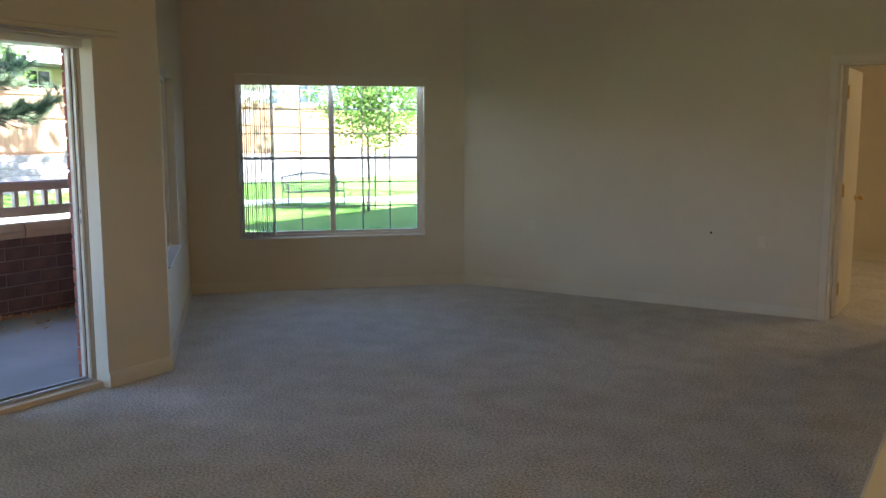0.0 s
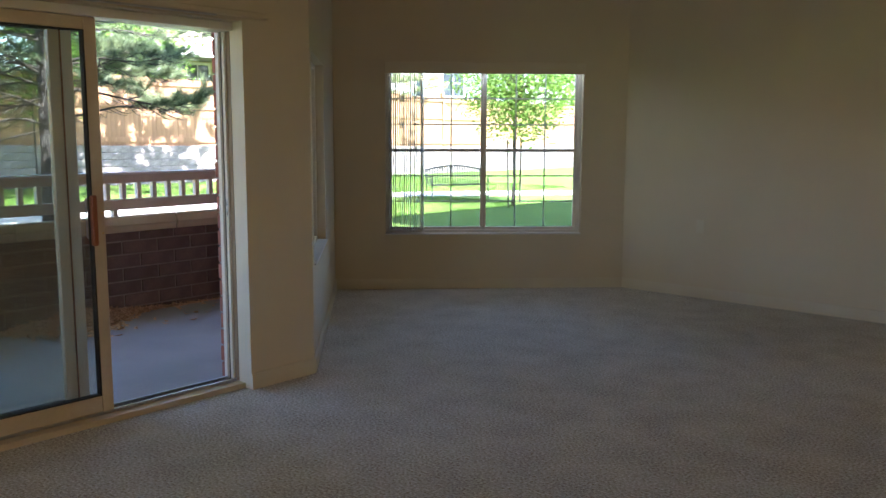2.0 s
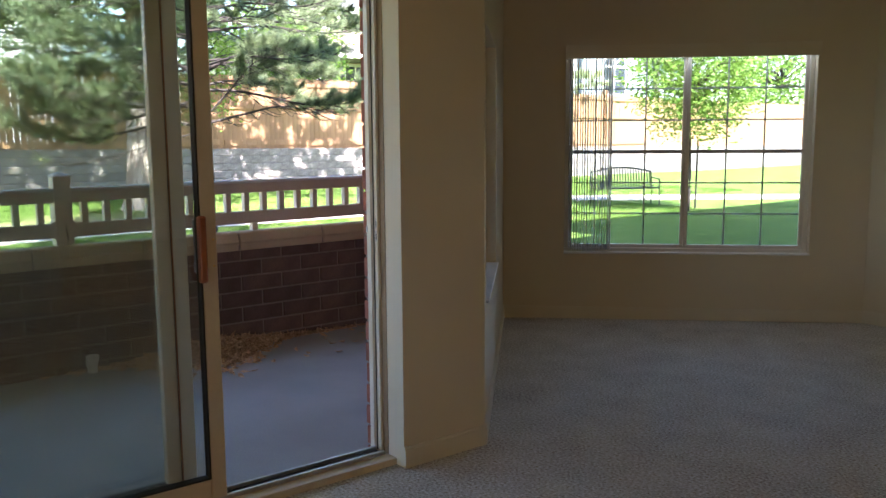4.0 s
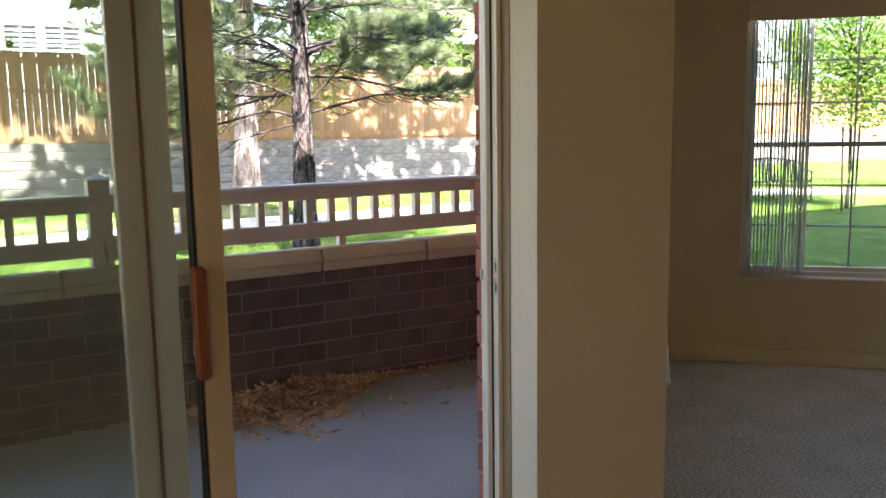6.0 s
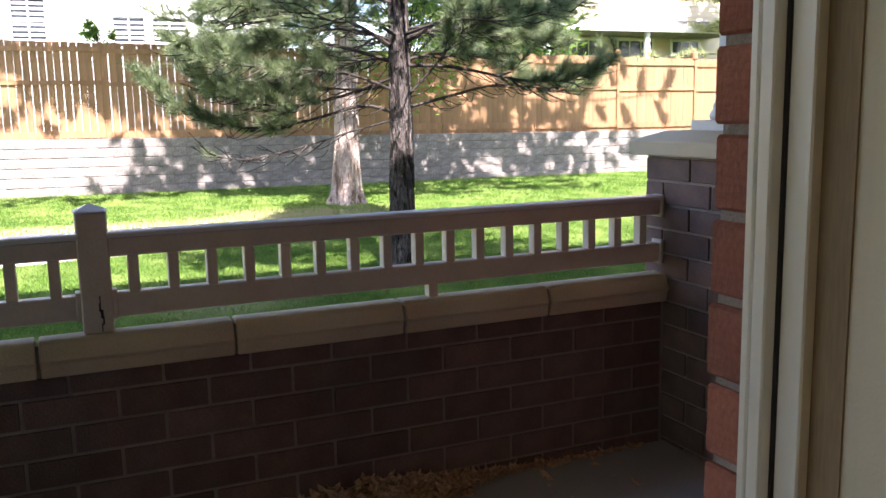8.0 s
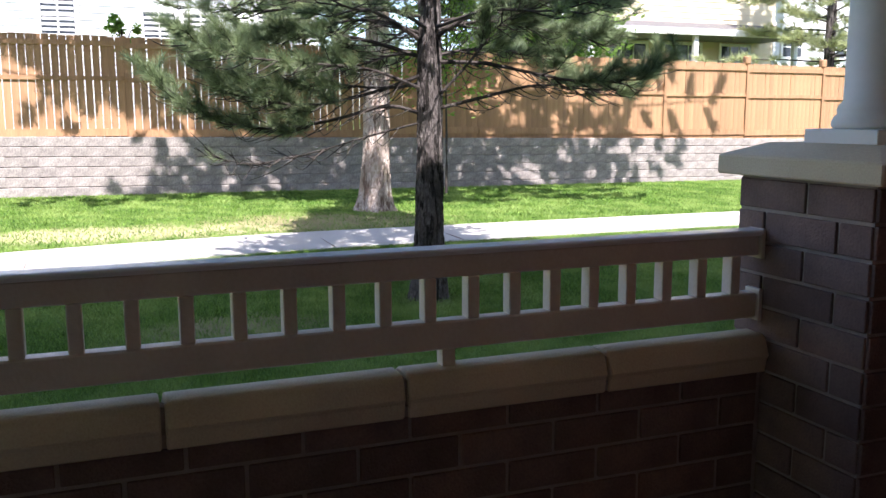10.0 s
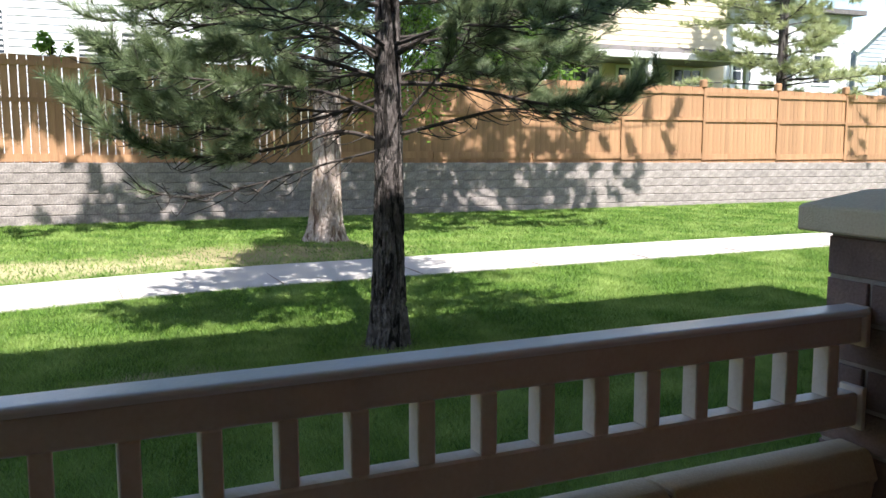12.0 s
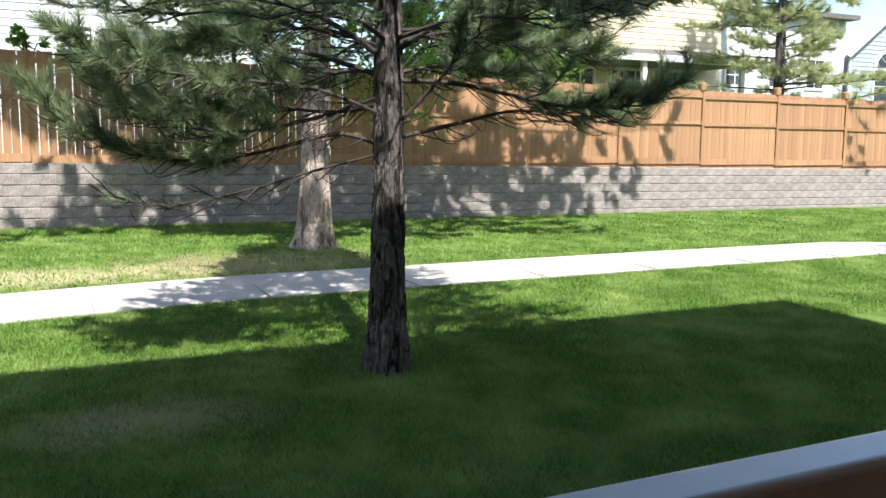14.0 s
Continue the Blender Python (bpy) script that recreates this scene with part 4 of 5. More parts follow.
# ---------- houses beyond the fence ----------
def lap_wall(bm, y0, y1, z0, z1, x, course=0.2, peak=None):
    """Lap siding on a wall facing +x, one folded sheet; peak = (y, z) narrows it to a gable."""
    prev = None
    z = z0
    while z < z1 - 0.001:
        a, b = y0, y1
        if peak:
            k = (peak[1] - z) / (peak[1] - z0)
            a, b = peak[0] + (y0 - peak[0]) * k, peak[0] + (y1 - peak[0]) * k
        lo = [bm.verts.new((x + 0.024, a, z)), bm.verts.new((x + 0.024, b, z))]
        hi = [bm.verts.new((x, a, z + course)), bm.verts.new((x, b, z + course))]
        if prev:
            bm.faces.new((prev[0], prev[1], lo[1], lo[0]))
        bm.faces.new((lo[0], lo[1], hi[1], hi[0]))
        prev = hi
        z += course


def house_window(top, x, yc, zc, w, h, cols=2, rows=2, slats=False):
    t = part("window", boxes((x, x + 0.05, yc - w / 2 - 0.1, yc + w / 2 + 0.1, zc - h / 2 - 0.1, zc - h / 2), (x, x + 0.05, yc - w / 2 - 0.1, yc + w / 2 + 0.1, zc + h / 2, zc + h / 2 + 0.1), (x, x + 0.05, yc - w / 2 - 0.1, yc - w / 2, zc - h / 2, zc + h / 2), (x, x + 0.05, yc + w / 2, yc + w / 2 + 0.1, zc - h / 2, zc + h / 2)), WHITEPAINT, top)
    part("pane", boxes((x - 0.02, x + 0.012, yc - w / 2, yc + w / 2, zc - h / 2, zc + h / 2)), DARKGLASS, t)
    for c in range(1, cols):
        yy = yc - w / 2 + w * c / cols
        part("mullion", boxes((x + 0.0125, x + 0.03, yy - 0.02, yy + 0.02, zc - h / 2, zc + h / 2)), WHITEPAINT, t)
    for r in range(1, rows):
        zz = zc - h / 2 + h * r / rows
        part("bar", boxes((x + 0.0125, x + 0.029, yc - w / 2, yc + w / 2, zz - 0.018, zz + 0.018)), WHITEPAINT, t)
    if slats:
        zz = zc - h / 2 + 0.04
        while zz < zc + h / 2 - 0.03:
            part("slat", boxes((x + 0.0121, x + 0.02, yc - w / 2 + 0.02, yc + w / 2 - 0.02, zz, zz + 0.07)), WHITEPAINT, t)
            zz += 0.145


def house(name, label, siding, x, y0, y1, z1, depth):
    """A house with its long side or gable towards the garden at x."""
    t = thing(name, label, "house")
    bm = bmesh.new()
    lap_wall(bm, y0, y1, 0.0, z1, x)
    part("siding", bm, siding, t)
    part("wall", boxes((x - depth, x - 0.06, y0 + 0.01, y1 - 0.01, -0.5, z1)), siding, t)
    for yb in (y0, y1):
        part("corner_board", boxes((x - 0.06, x + 0.04, yb - 0.06, yb + 0.06, -0.5, z1)), WHITEPAINT, t)
    return t


white = house("white_house", "white lap-sided house behind the fence", SIDING_W, -31, -4.0, 9.2, 7.2, 9)
for yc, zc, w, h in ((4.65, 4.0, 0.85, 0.95), (5.8, 4.0, 0.95, 0.95), (2.0, 4.3, 0.85, 1.2), (6.2, 6.2, 0.9, 1.0), (7.9, 4.9, 0.9, 1.2)):
    house_window(white, -30.97, yc, zc, w, h, 2, 2, slats=True)
bm = boxes((-40.6, -30.4, -4.5, 9.7, 7.2, 7.38))
part("roof", bm, ROOF, white)

yellow = house("yellow_house", "pale yellow lap-sided house with a white-trimmed gable", SIDING_Y, -31, 18.0, 26.6, 5.0, 10)
bm = bmesh.new()
lap_wall(bm, 18.0, 26.6, 5.0, 9.2, -31, peak=(26.6, 9.2))
part("gable", bm, SIDING_Y, yellow)
for ya, za, yb, zb in ((17.4, 4.62, 26.9, 9.27), (29.4, 8.04, 26.9, 9.27)):
    bm = bmesh.new()
    vs = [bm.verts.new(c) for c in ((-30.6, ya, za), (-30.6, yb, zb), (-30.6, yb, zb + 0.28), (-30.6, ya, za + 0.28), (-40, ya, za), (-40, yb, zb), (-40, yb, zb + 0.28), (-40, ya, za + 0.28))]
    for q in ((0, 1, 2, 3), (7, 6, 5, 4), (0, 4, 5, 1), (1, 5, 6, 2), (2, 6, 7, 3), (3, 7, 4, 0)):
        bm.faces.new([vs[k] for k in q])
    part("roof", bm, ROOF, yellow)
    part("fascia", tube(bmesh.new(), [(-30.56, ya, za + 0.12), (-30.56, yb, zb + 0.12)], [0.13, 0.13], 4), WHITEPAINT, yellow, "white barge board")
bm = bmesh.new()
vs = [bm.verts.new(c) for c in ((-28.9, 17.4, 4.35), (-28.9, 26.0, 4.35), (-31, 26.0, 4.85), (-31, 17.4, 4.85), (-28.9, 17.4, 4.2), (-28.9, 26.0, 4.2), (-31, 26.0, 4.2), (-31, 17.4, 4.2))]
for q in ((0, 1, 2, 3), (7, 6, 5, 4), (0, 4, 5, 1), (1, 5, 6, 2), (3, 2, 6, 7), (0, 3, 7, 4)):
    bm.faces.new([vs[k] for k in q])
porch = part("porch_roof", bm, ROOF, yellow)
part("gutter", boxes((-28.9, -28.78, 17.35, 26.05, 4.18, 4.40), bevel=0.02), WHITEPAINT, porch, "white gutter")
for yc in (17.6, 21.6, 25.8):
    part("porch_post", boxes((-29.1, -28.95, yc - 0.08, yc + 0.08, 0, 4.19)), WHITEPAINT, yellow)
for yc, zc, w, h in ((20.2, 3.5, 1.5, 1.1), (22.5, 3.5, 1.5, 1.1), (24.8, 3.5, 1.2, 1.1)):
    house_window(yellow, -30.97, yc, zc, w, h, 3, 2)

pale = house("pale_house", "pale grey-white house half hidden by a pine", SIDING_W, -34, 29.0, 36.5, 7.0, 8)
for yc, zc, w, h in ((30.2, 4.6, 1.0, 1.2), (32.6, 4.6, 1.0, 1.2), (34.8, 4.6, 1.0, 1.2)):
    house_window(pale, -33.97, yc, zc, w, h, 2, 3)
part("roof", boxes((-42.5, -33.5, 28.6, 36.9, 7.0, 7.2)), ROOF, pale)

grey = house("grey_house", "blue-grey sided house with an arched gable window", SIDING_G, -35, 38.2, 48.0, 5.6, 9)
bm = bmesh.new()
lap_wall(bm, 38.2, 43.4, 5.6, 7.6, -35, peak=(40.8, 7.6))
part("gable", bm, SIDING_G, grey)
for ya, yb in ((37.8, 40.8), (43.8, 40.8)):
    part("barge_board", tube(bmesh.new(), [(-34.8, ya, 5.55), (-34.8, yb, 7.75)], [0.16, 0.16], 4), WHITEPAINT, grey)
part("roof", boxes((-44, -34.5, 43.5, 48.6, 5.6, 5.8)), ROOF, grey)
house_window(grey, -34.97, 40.8, 4.3, 1.9, 1.5, 2, 2)
bm = bmesh.new()
arc = [(0.95 * math.cos(math.pi * k / 12), 0.75 * math.sin(math.pi * k / 12)) for k in range(13)]
bm.faces.new([bm.verts.new((-34.93, 40.8 + a, 5.2 + b)) for a, b in arc])
fan = part("arched_pane", bm, DARKGLASS, grey)
part("arch_frame", tube(bmesh.new(), [(-34.92, 40.8 + a, 5.2 + b) for a, b in arc], [0.07] * 13, 6), WHITEPAINT, fan)
bm = bmesh.new()
for k in (3, 6, 9):
    tube(bm, [(-34.92, 40.8, 5.2), (-34.92, 40.8 + arc[k][0], 5.2 + arc[k][1])], [0.025, 0.025], 4)
part("arch_bars", bm, WHITEPAINT, fan)


# ---------- trees ----------
def foliage_material(name, a, b, rough=0.6, through=0.0):
    m, n, l, p = nodes_of(name)
    g = n.new("ShaderNodeNewGeometry")
    mix = n.new("ShaderNodeMix")
    mix.data_type = "RGBA"
    mix.inputs["A"].default_value, mix.inputs["B"].default_value = (*a, 1), (*b, 1)
    tc = n.new("ShaderNodeTexCoord")
    clump = n.new("ShaderNodeTexNoise")
    clump.inputs["Scale"].default_value, clump.inputs["Detail"].default_value = 3.2, 3
    l.new(tc.outputs["Object"], clump.inputs["Vector"])
    spread = n.new("ShaderNodeMapRange")
    spread.inputs["From Min"].default_value, spread.inputs["From Max"].default_value = 0.38, 0.64
    l.new(clump.outputs[0], spread.inputs[0])
    both = n.new("ShaderNodeMix")
    both.inputs["Factor"].default_value = 0.6
    l.new(g.outputs["Random Per Island"], both.inputs["A"])
    l.new(spread.outputs[0], both.inputs["B"])
    l.new(both.outputs["Result"], mix.inputs["Factor"])
    l.new(mix.outputs["Result"], p.inputs["Base Color"])
    p.inputs["Roughness"].default_value = rough
    p.inputs["Specular IOR Level"].default_value = 0.3
    if through:
        tl = n.new("ShaderNodeBsdfTranslucent")
        l.new(mix.outputs["Result"], tl.inputs[0])
        ms = n.new("ShaderNodeMixShader")
        ms.inputs[0].default_value = through
        l.new(p.outputs[0], ms.inputs[1])
        l.new(tl.outputs[0], ms.inputs[2])
        l.new(ms.outputs[0], n["Material Output"].inputs[0])
    return m


NEEDLE = foliage_material("pine_needle", (0.05, 0.085, 0.042), (0.37, 0.44, 0.22), 0.45, 0.28)
# lit copy of the needles: sunshine on the far pine put into the colour
NEEDLE_SUNLIT = foliage_material("sunlit_needle", (0.36, 0.40, 0.18), (0.58, 0.60, 0.33), 0.55, 0.5)
LEAVES = foliage_material("bright_leaf", (0.12, 0.23, 0.03), (0.29, 0.44, 0.085), 0.55, 0.5)


class Needles:
    """Gathers tufts of needles as loose triangles."""

    def __init__(self, seed):
        self.r = np.random.RandomState(seed)
        self.out = []

    def tuft(self, tip, d, count, length, width, back=0.16):
        r = self.r
        tip, d = np.array(tip), np.array(d)
        d = d / (np.linalg.norm(d) + 1e-9)
        radial = r.normal(size=(count, 3))
        radial -= (radial @ d)[:, None] * d
        radial /= np.linalg.norm(radial, axis=1)[:, None] + 1e-9
        along = r.uniform(0, 1, count) ** 0.8
        base = tip - d * (back * along)[:, None]
        spread = r.uniform(0.35, 1.0, count)[:, None]
        way = d * (1.15 - 0.6 * along)[:, None] + radial * spread
        way[:, 2] += 0.12
        way /= np.linalg.norm(way, axis=1)[:, None]
        ln = length * r.uniform(0.7, 1.15, count)[:, None]
        side = np.cross(way, r.normal(size=(count, 3)))
        side /= np.linalg.norm(side, axis=1)[:, None] + 1e-9
        v = np.empty((count, 3, 3))
        v[:, 0] = base - side * width
        v[:, 1] = base + side * width
        v[:, 2] = base + way * ln
        self.out.append(v.reshape(-1, 3))

    def mesh(self, name, material):
        return tri_mesh(name, np.concatenate(self.out), material)


def spline(pts, n):
    """Points along a smooth line through pts."""
    pts = [Vector(p) for p in pts]
    ext = [pts[0] * 2 - pts[1]] + pts + [pts[-1] * 2 - pts[-2]]
    out = []
    for i in range(1, len(ext) - 2):
        p0, p1, p2, p3 = ext[i - 1:i + 3]
        for k in range(n):
            t = k / n
            out.append(0.5 * ((2 * p1) + (p2 - p0) * t + (2 * p0 - 5 * p1 + 4 * p2 - p3) * t * t + (3 * p1 - p0 - 3 * p2 + p3) * t ** 3))
    out.append(pts[-1])
    return out


def limb_with_twigs(wood, needles, rng, pts, r0, per_tuft, nlen, nwid, twigs=13, bare=0.35, twig_len=0.55, tufts=4):
    """One pine limb: a bowed branch, side twigs that turn up, tufts at their ends."""
    line = spline(pts, 4)
    n = len(line)
    tube(wood, line, [max(0.005, r0 * (1 - 0.85 * i / (n - 1))) for i in range(n)], 6)
    total = (line[-1] - line[0]).length
    for k in range(twigs):
        u = bare + (1 - bare) * (k + rng.random()) / twigs
        i = min(n - 2, int(u * (n - 1)))
        p = line[i].lerp(line[i + 1], u * (n - 1) - i)
        d = (line[i + 1] - line[i]).normalized()
        side = d.cross(Vector((0, 0, 1))).normalized() * (1 if k % 2 else -1)
        ln = twig_len * (1.15 - 0.6 * u) * rng.uniform(0.6, 1.2)
        w = (d * rng.uniform(0.5, 1.0) + side * rng.uniform(0.5, 1.0) + Vector((0, 0, rng.uniform(-0.25, 0.35)))).normalized()
        mid = p + w * ln * 0.5 + Vector((0, 0, -0.03))
        end = p + w * ln + Vector((0, 0, rng.uniform(0.0, 0.12)))
        tube(wood, [p, mid, end], [0.009, 0.006, 0.004], 4, False)
        e = (end - mid).normalized()
        if per_tuft:
            needles.tuft(end, e, per_tuft, nlen, nwid)
        for j in range(tufts - 1):
            q = p.lerp(mid, 0.5 + 0.4 * rng.random()) if j % 2 else mid.lerp(end, 0.2 + 0.6 * rng.random())
            sw = (w + Vector((rng.uniform(-1, 1), rng.uniform(-1, 1), rng.uniform(-0.3, 0.8))) * 0.8).normalized()
            t = q + sw * rng.uniform(0.08, 0.22)
            tube(wood, [q, t], [0.005, 0.003], 3, False)
            if per_tuft:
                needles.tuft(t, sw, per_tuft, nlen, nwid)
    needles.tuft(line[-1], line[-1] - line[-2], max(40, int(per_tuft * 1.4)), nlen, nwid)


def bare_twigs(wood, rng, pts, count):
    """Thin, needle-free twigs that leave a limb, sag and curl up at their ends."""
    line = spline(pts, 6)
    n = len(line)
    for k in range(count):
        u = 0.10 + 0.85 * (k + rng.random()) / count
        i = min(n - 2, int(u * (n - 1)))
        p, d = line[i], (line[i + 1] - line[i]).normalized()
        side = d.cross(Vector((0, 0, 1))).normalized() * rng.choice((-1, 1))
        w = (d * rng.uniform(0.5, 1.1) + side * rng.uniform(0.3, 1.0)).normalized()
        ln = rng.uniform(0.22, 0.62)
        sag, lift = rng.uniform(0.04, 0.16), rng.uniform(-0.04, 0.16)
        bow = side * rng.uniform(-0.08, 0.08)
        curve = spline([p, p + w * ln * 0.35 + Vector((0, 0, -sag * 0.6)) + bow, p + w * ln * 0.7 + Vector((0, 0, -sag)) + bow, p + w * ln + Vector((0, 0, -sag + lift))], 2)
        m = len(curve)
        tube(wood, curve, [0.0065 - 0.004 * j / (m - 1) for j in range(m)], 4, False)


def trunk_mesh(bm, pts, radii, sides, rough, seed, flare=0.0, rings_per=40, plate=0.045):
    """A trunk with plated bark: rings of uneven ridges and furrows, with a flared foot."""
    line = spline(pts, rings_per)
    n = len(line)
    rad = np.interp(np.linspace(0, 1, n), np.linspace(0, 1, len(radii)), radii)
    rings = []
    for i, p in enumerate(line):
        h = (p - line[0]).length
        fl = flare * math.exp(-h / 0.22)
        ring = []
        for k in range(sides):
            a = 2 * math.pi * k / sides
            q = Vector((math.cos(a) * radii[1] / plate, math.sin(a) * radii[1] / plate, h * 0.28 / plate + seed))
            broad = noise.noise(q * 0.35)
            furrow = min(1.0, abs(noise.noise(q)) * 5.0) * 0.7 + min(1.0, abs(noise.noise(q * 2.1 + Vector((7, 3, 1)))) * 4) * 0.3
            r = rad[i] * (0.97 + 0.06 * broad) + rough * (furrow - 0.7) + fl * (0.55 + 0.6 * max(0, math.sin(a * 5 + seed)))
            ring.append(bm.verts.new(p + Vector((math.cos(a) * r, math.sin(a) * r, 0))))
        rings.append(ring)
    for a, b in zip(rings, rings[1:]):
        for k in range(sides):
            bm.faces.new((a[k], a[(k + 1) % sides], b[(k + 1) % sides], b[k]))
    bm.faces.new(rings[-1])
    return line


RT, FW = Vector((0.43, 0.903, 0)), Vector((-0.903, 0.43, 0))


def pine_front():
    """The pine on the lawn: low limbs as they reach out, whorls above."""
    rng = random.Random(21)
    t = thing("pine_tree", "dark green pine with bare lower twigs on the lawn", "pine tree")
    base = Vector((-12.50, 6.06, -0.42))
    bm = bmesh.new()
    pts = [base, (-12.53, 6.08, 0.6), (-12.58, 6.11, 2.1), (-12.60, 6.12, 4.5), (-12.6, 6.15, 7.2), (-12.6, 6.15, 9.4)]
    radii = [0.178, 0.138, 0.118, 0.085, 0.05, 0.015]
    trunk_mesh(bm, pts, radii, 84, 0.03, 3.0, 0.09)
    part("trunk", bm, BARK, t)

    def at(z):
        return Vector((np.interp(z, [-0.4, 0.6, 2.1, 4.5, 9.4], [-12.5, -12.53, -12.58, -12.6, -12.6]), np.interp(z, [-0.4, 0.6, 2.1, 4.5, 9.4], [6.06, 6.08, 6.11, 6.12, 6.15]), z))

    nd = Needles(5)
    spec = [
        ([(-0.1, 2.07), (-0.75, 2.30), (-1.6, 2.42), (-2.25, 2.36)], 0.5, 0.032, 15, 0.3),
        ([(-0.1, 1.95), (-0.57, 1.74), (-1.15, 1.63), (-1.75, 1.72), (-2.1, 2.0)], -0.6, 0.028, 16, 0.35),
        ([(-0.1, 1.52), (-0.4, 1.62), (-0.85, 1.51), (-1.3, 1.42), (-1.8, 1.42), (-2.3, 1.62), (-2.65, 1.90)], -0.3, 0.03, 17, 0.38),
        ([(-0.1, 1.48), (-0.57, 1.33), (-1.0, 1.2), (-1.6, 1.08), (-1.95, 1.16)], -0.7, 0.016, 7, 0.45),
        ([(0.1, 2.05), (0.52, 2.03), (0.97, 1.94), (1.43, 1.85), (1.88, 1.86), (2.2, 2.02)], -0.2, 0.03, 14, 0.4),
        ([(0.1, 1.57), (0.66, 1.74), (1.1, 1.83), (1.7, 1.78), (1.95, 1.85)], 0.5, 0.026, 12, 0.45),
        ([(0.05, 1.62), (0.43, 2.07), (0.66, 2.34), (1.0, 2.55)], -0.4, 0.02, 9, 0.3),
        ([(-0.05, 2.2), (-0.5, 2.5), (-1.1, 2.62), (-1.7, 2.6)], -0.9, 0.03, 15, 0.3),
        ([(0.05, 2.25), (0.5, 2.5), (1.0, 2.58), (1.6, 2.5)], -0.8, 0.03, 15, 0.3),
        ([(-0.1, 1.75), (-0.5, 1.95), (-1.0, 2.0), (-1.6, 2.05), (-2.0, 2.2)], -1.1, 0.024, 15, 0.3),
        ([(-0.1, 1.85), (-0.5, 1.8), (-1.1, 1.85), (-1.7, 1.8), (-2.2, 1.95)], 0.35, 0.024, 15, 0.35),
        ([(-0.05, 2.3), (-0.6, 2.45), (-1.3, 2.35), (-2.0, 2.2)], -0.2, 0.026, 15, 0.35),
        ([(0.05, 2.35), (0.6, 2.45), (1.2, 2.35), (1.7, 2.3)], 0.2, 0.026, 14, 0.35),
        ([(-0.05, 2.1), (-0.4, 2.15), (-0.9, 2.05), (-1.4, 1.95)], 1.0, 0.026, 13, 0.35),
        ([(0.05, 2.1), (0.4, 2.2), (0.9, 2.2), (1.3, 2.1)], 1.1, 0.026, 12, 0.35),
    ]
    for pts2, depth, r0, tw, bare in spec:
        n = len(pts2)
        line2 = [at(z) * 1 + RT * lat + FW * (depth * (i / (n - 1)) * 1.2) for i, (lat, z) in enumerate(pts2)]
        line2[0] = at(pts2[0][1])
        wood = bmesh.new()
        limb_with_twigs(wood, nd, rng, line2, r0 * 0.85, 0 if r0 < 0.018 else 80, 0.155, 0.0026, tw + (2 if pts2[-1][0] < 0 and r0 > 0.018 else 0), bare, 0.55, 5)
        bare_twigs(wood, rng, line2, 12 if r0 < 0.018 else 24)
        part("branch", wood, TWIG, t, "dark bare lower limb with fine twigs")
    z = 2.4
    while z < 9.2:
        k = 5
        a0 = rng.uniform(0, 360)
        L = (2.4 if z < 3.2 else 1.75) * (1 - (z - 2.2) / 8.5) + 0.2
        for i in range(k):
            a = radians(a0 + 360 / k * i + rng.uniform(-18, 18))
            w = Vector((math.cos(a), math.sin(a), 0))
            l = L * rng.uniform(0.75, 1.1)
            b = at(z + rng.uniform(-0.12, 0.12))
            pts3 = [b, b + w * l * 0.35 + Vector((0, 0, 0.10)), b + w * l * 0.7 + Vector((0, 0, 0.02)), b + w * l + Vector((0, 0, rng.uniform(-0.1, 0.2)))]
            wood = bmesh.new()
            limb_with_twigs(wood, nd, rng, pts3, 0.021, 46, 0.14, 0.0025 if z < 3.3 else 0.0048, 12, 0.3, 0.6, 4)
            part("branch", wood, TWIG, t)
        z += 0.40
    new_crown = new("crown", nd.mesh("crown", NEEDLE))
    new_crown.parent = t


pine_front()


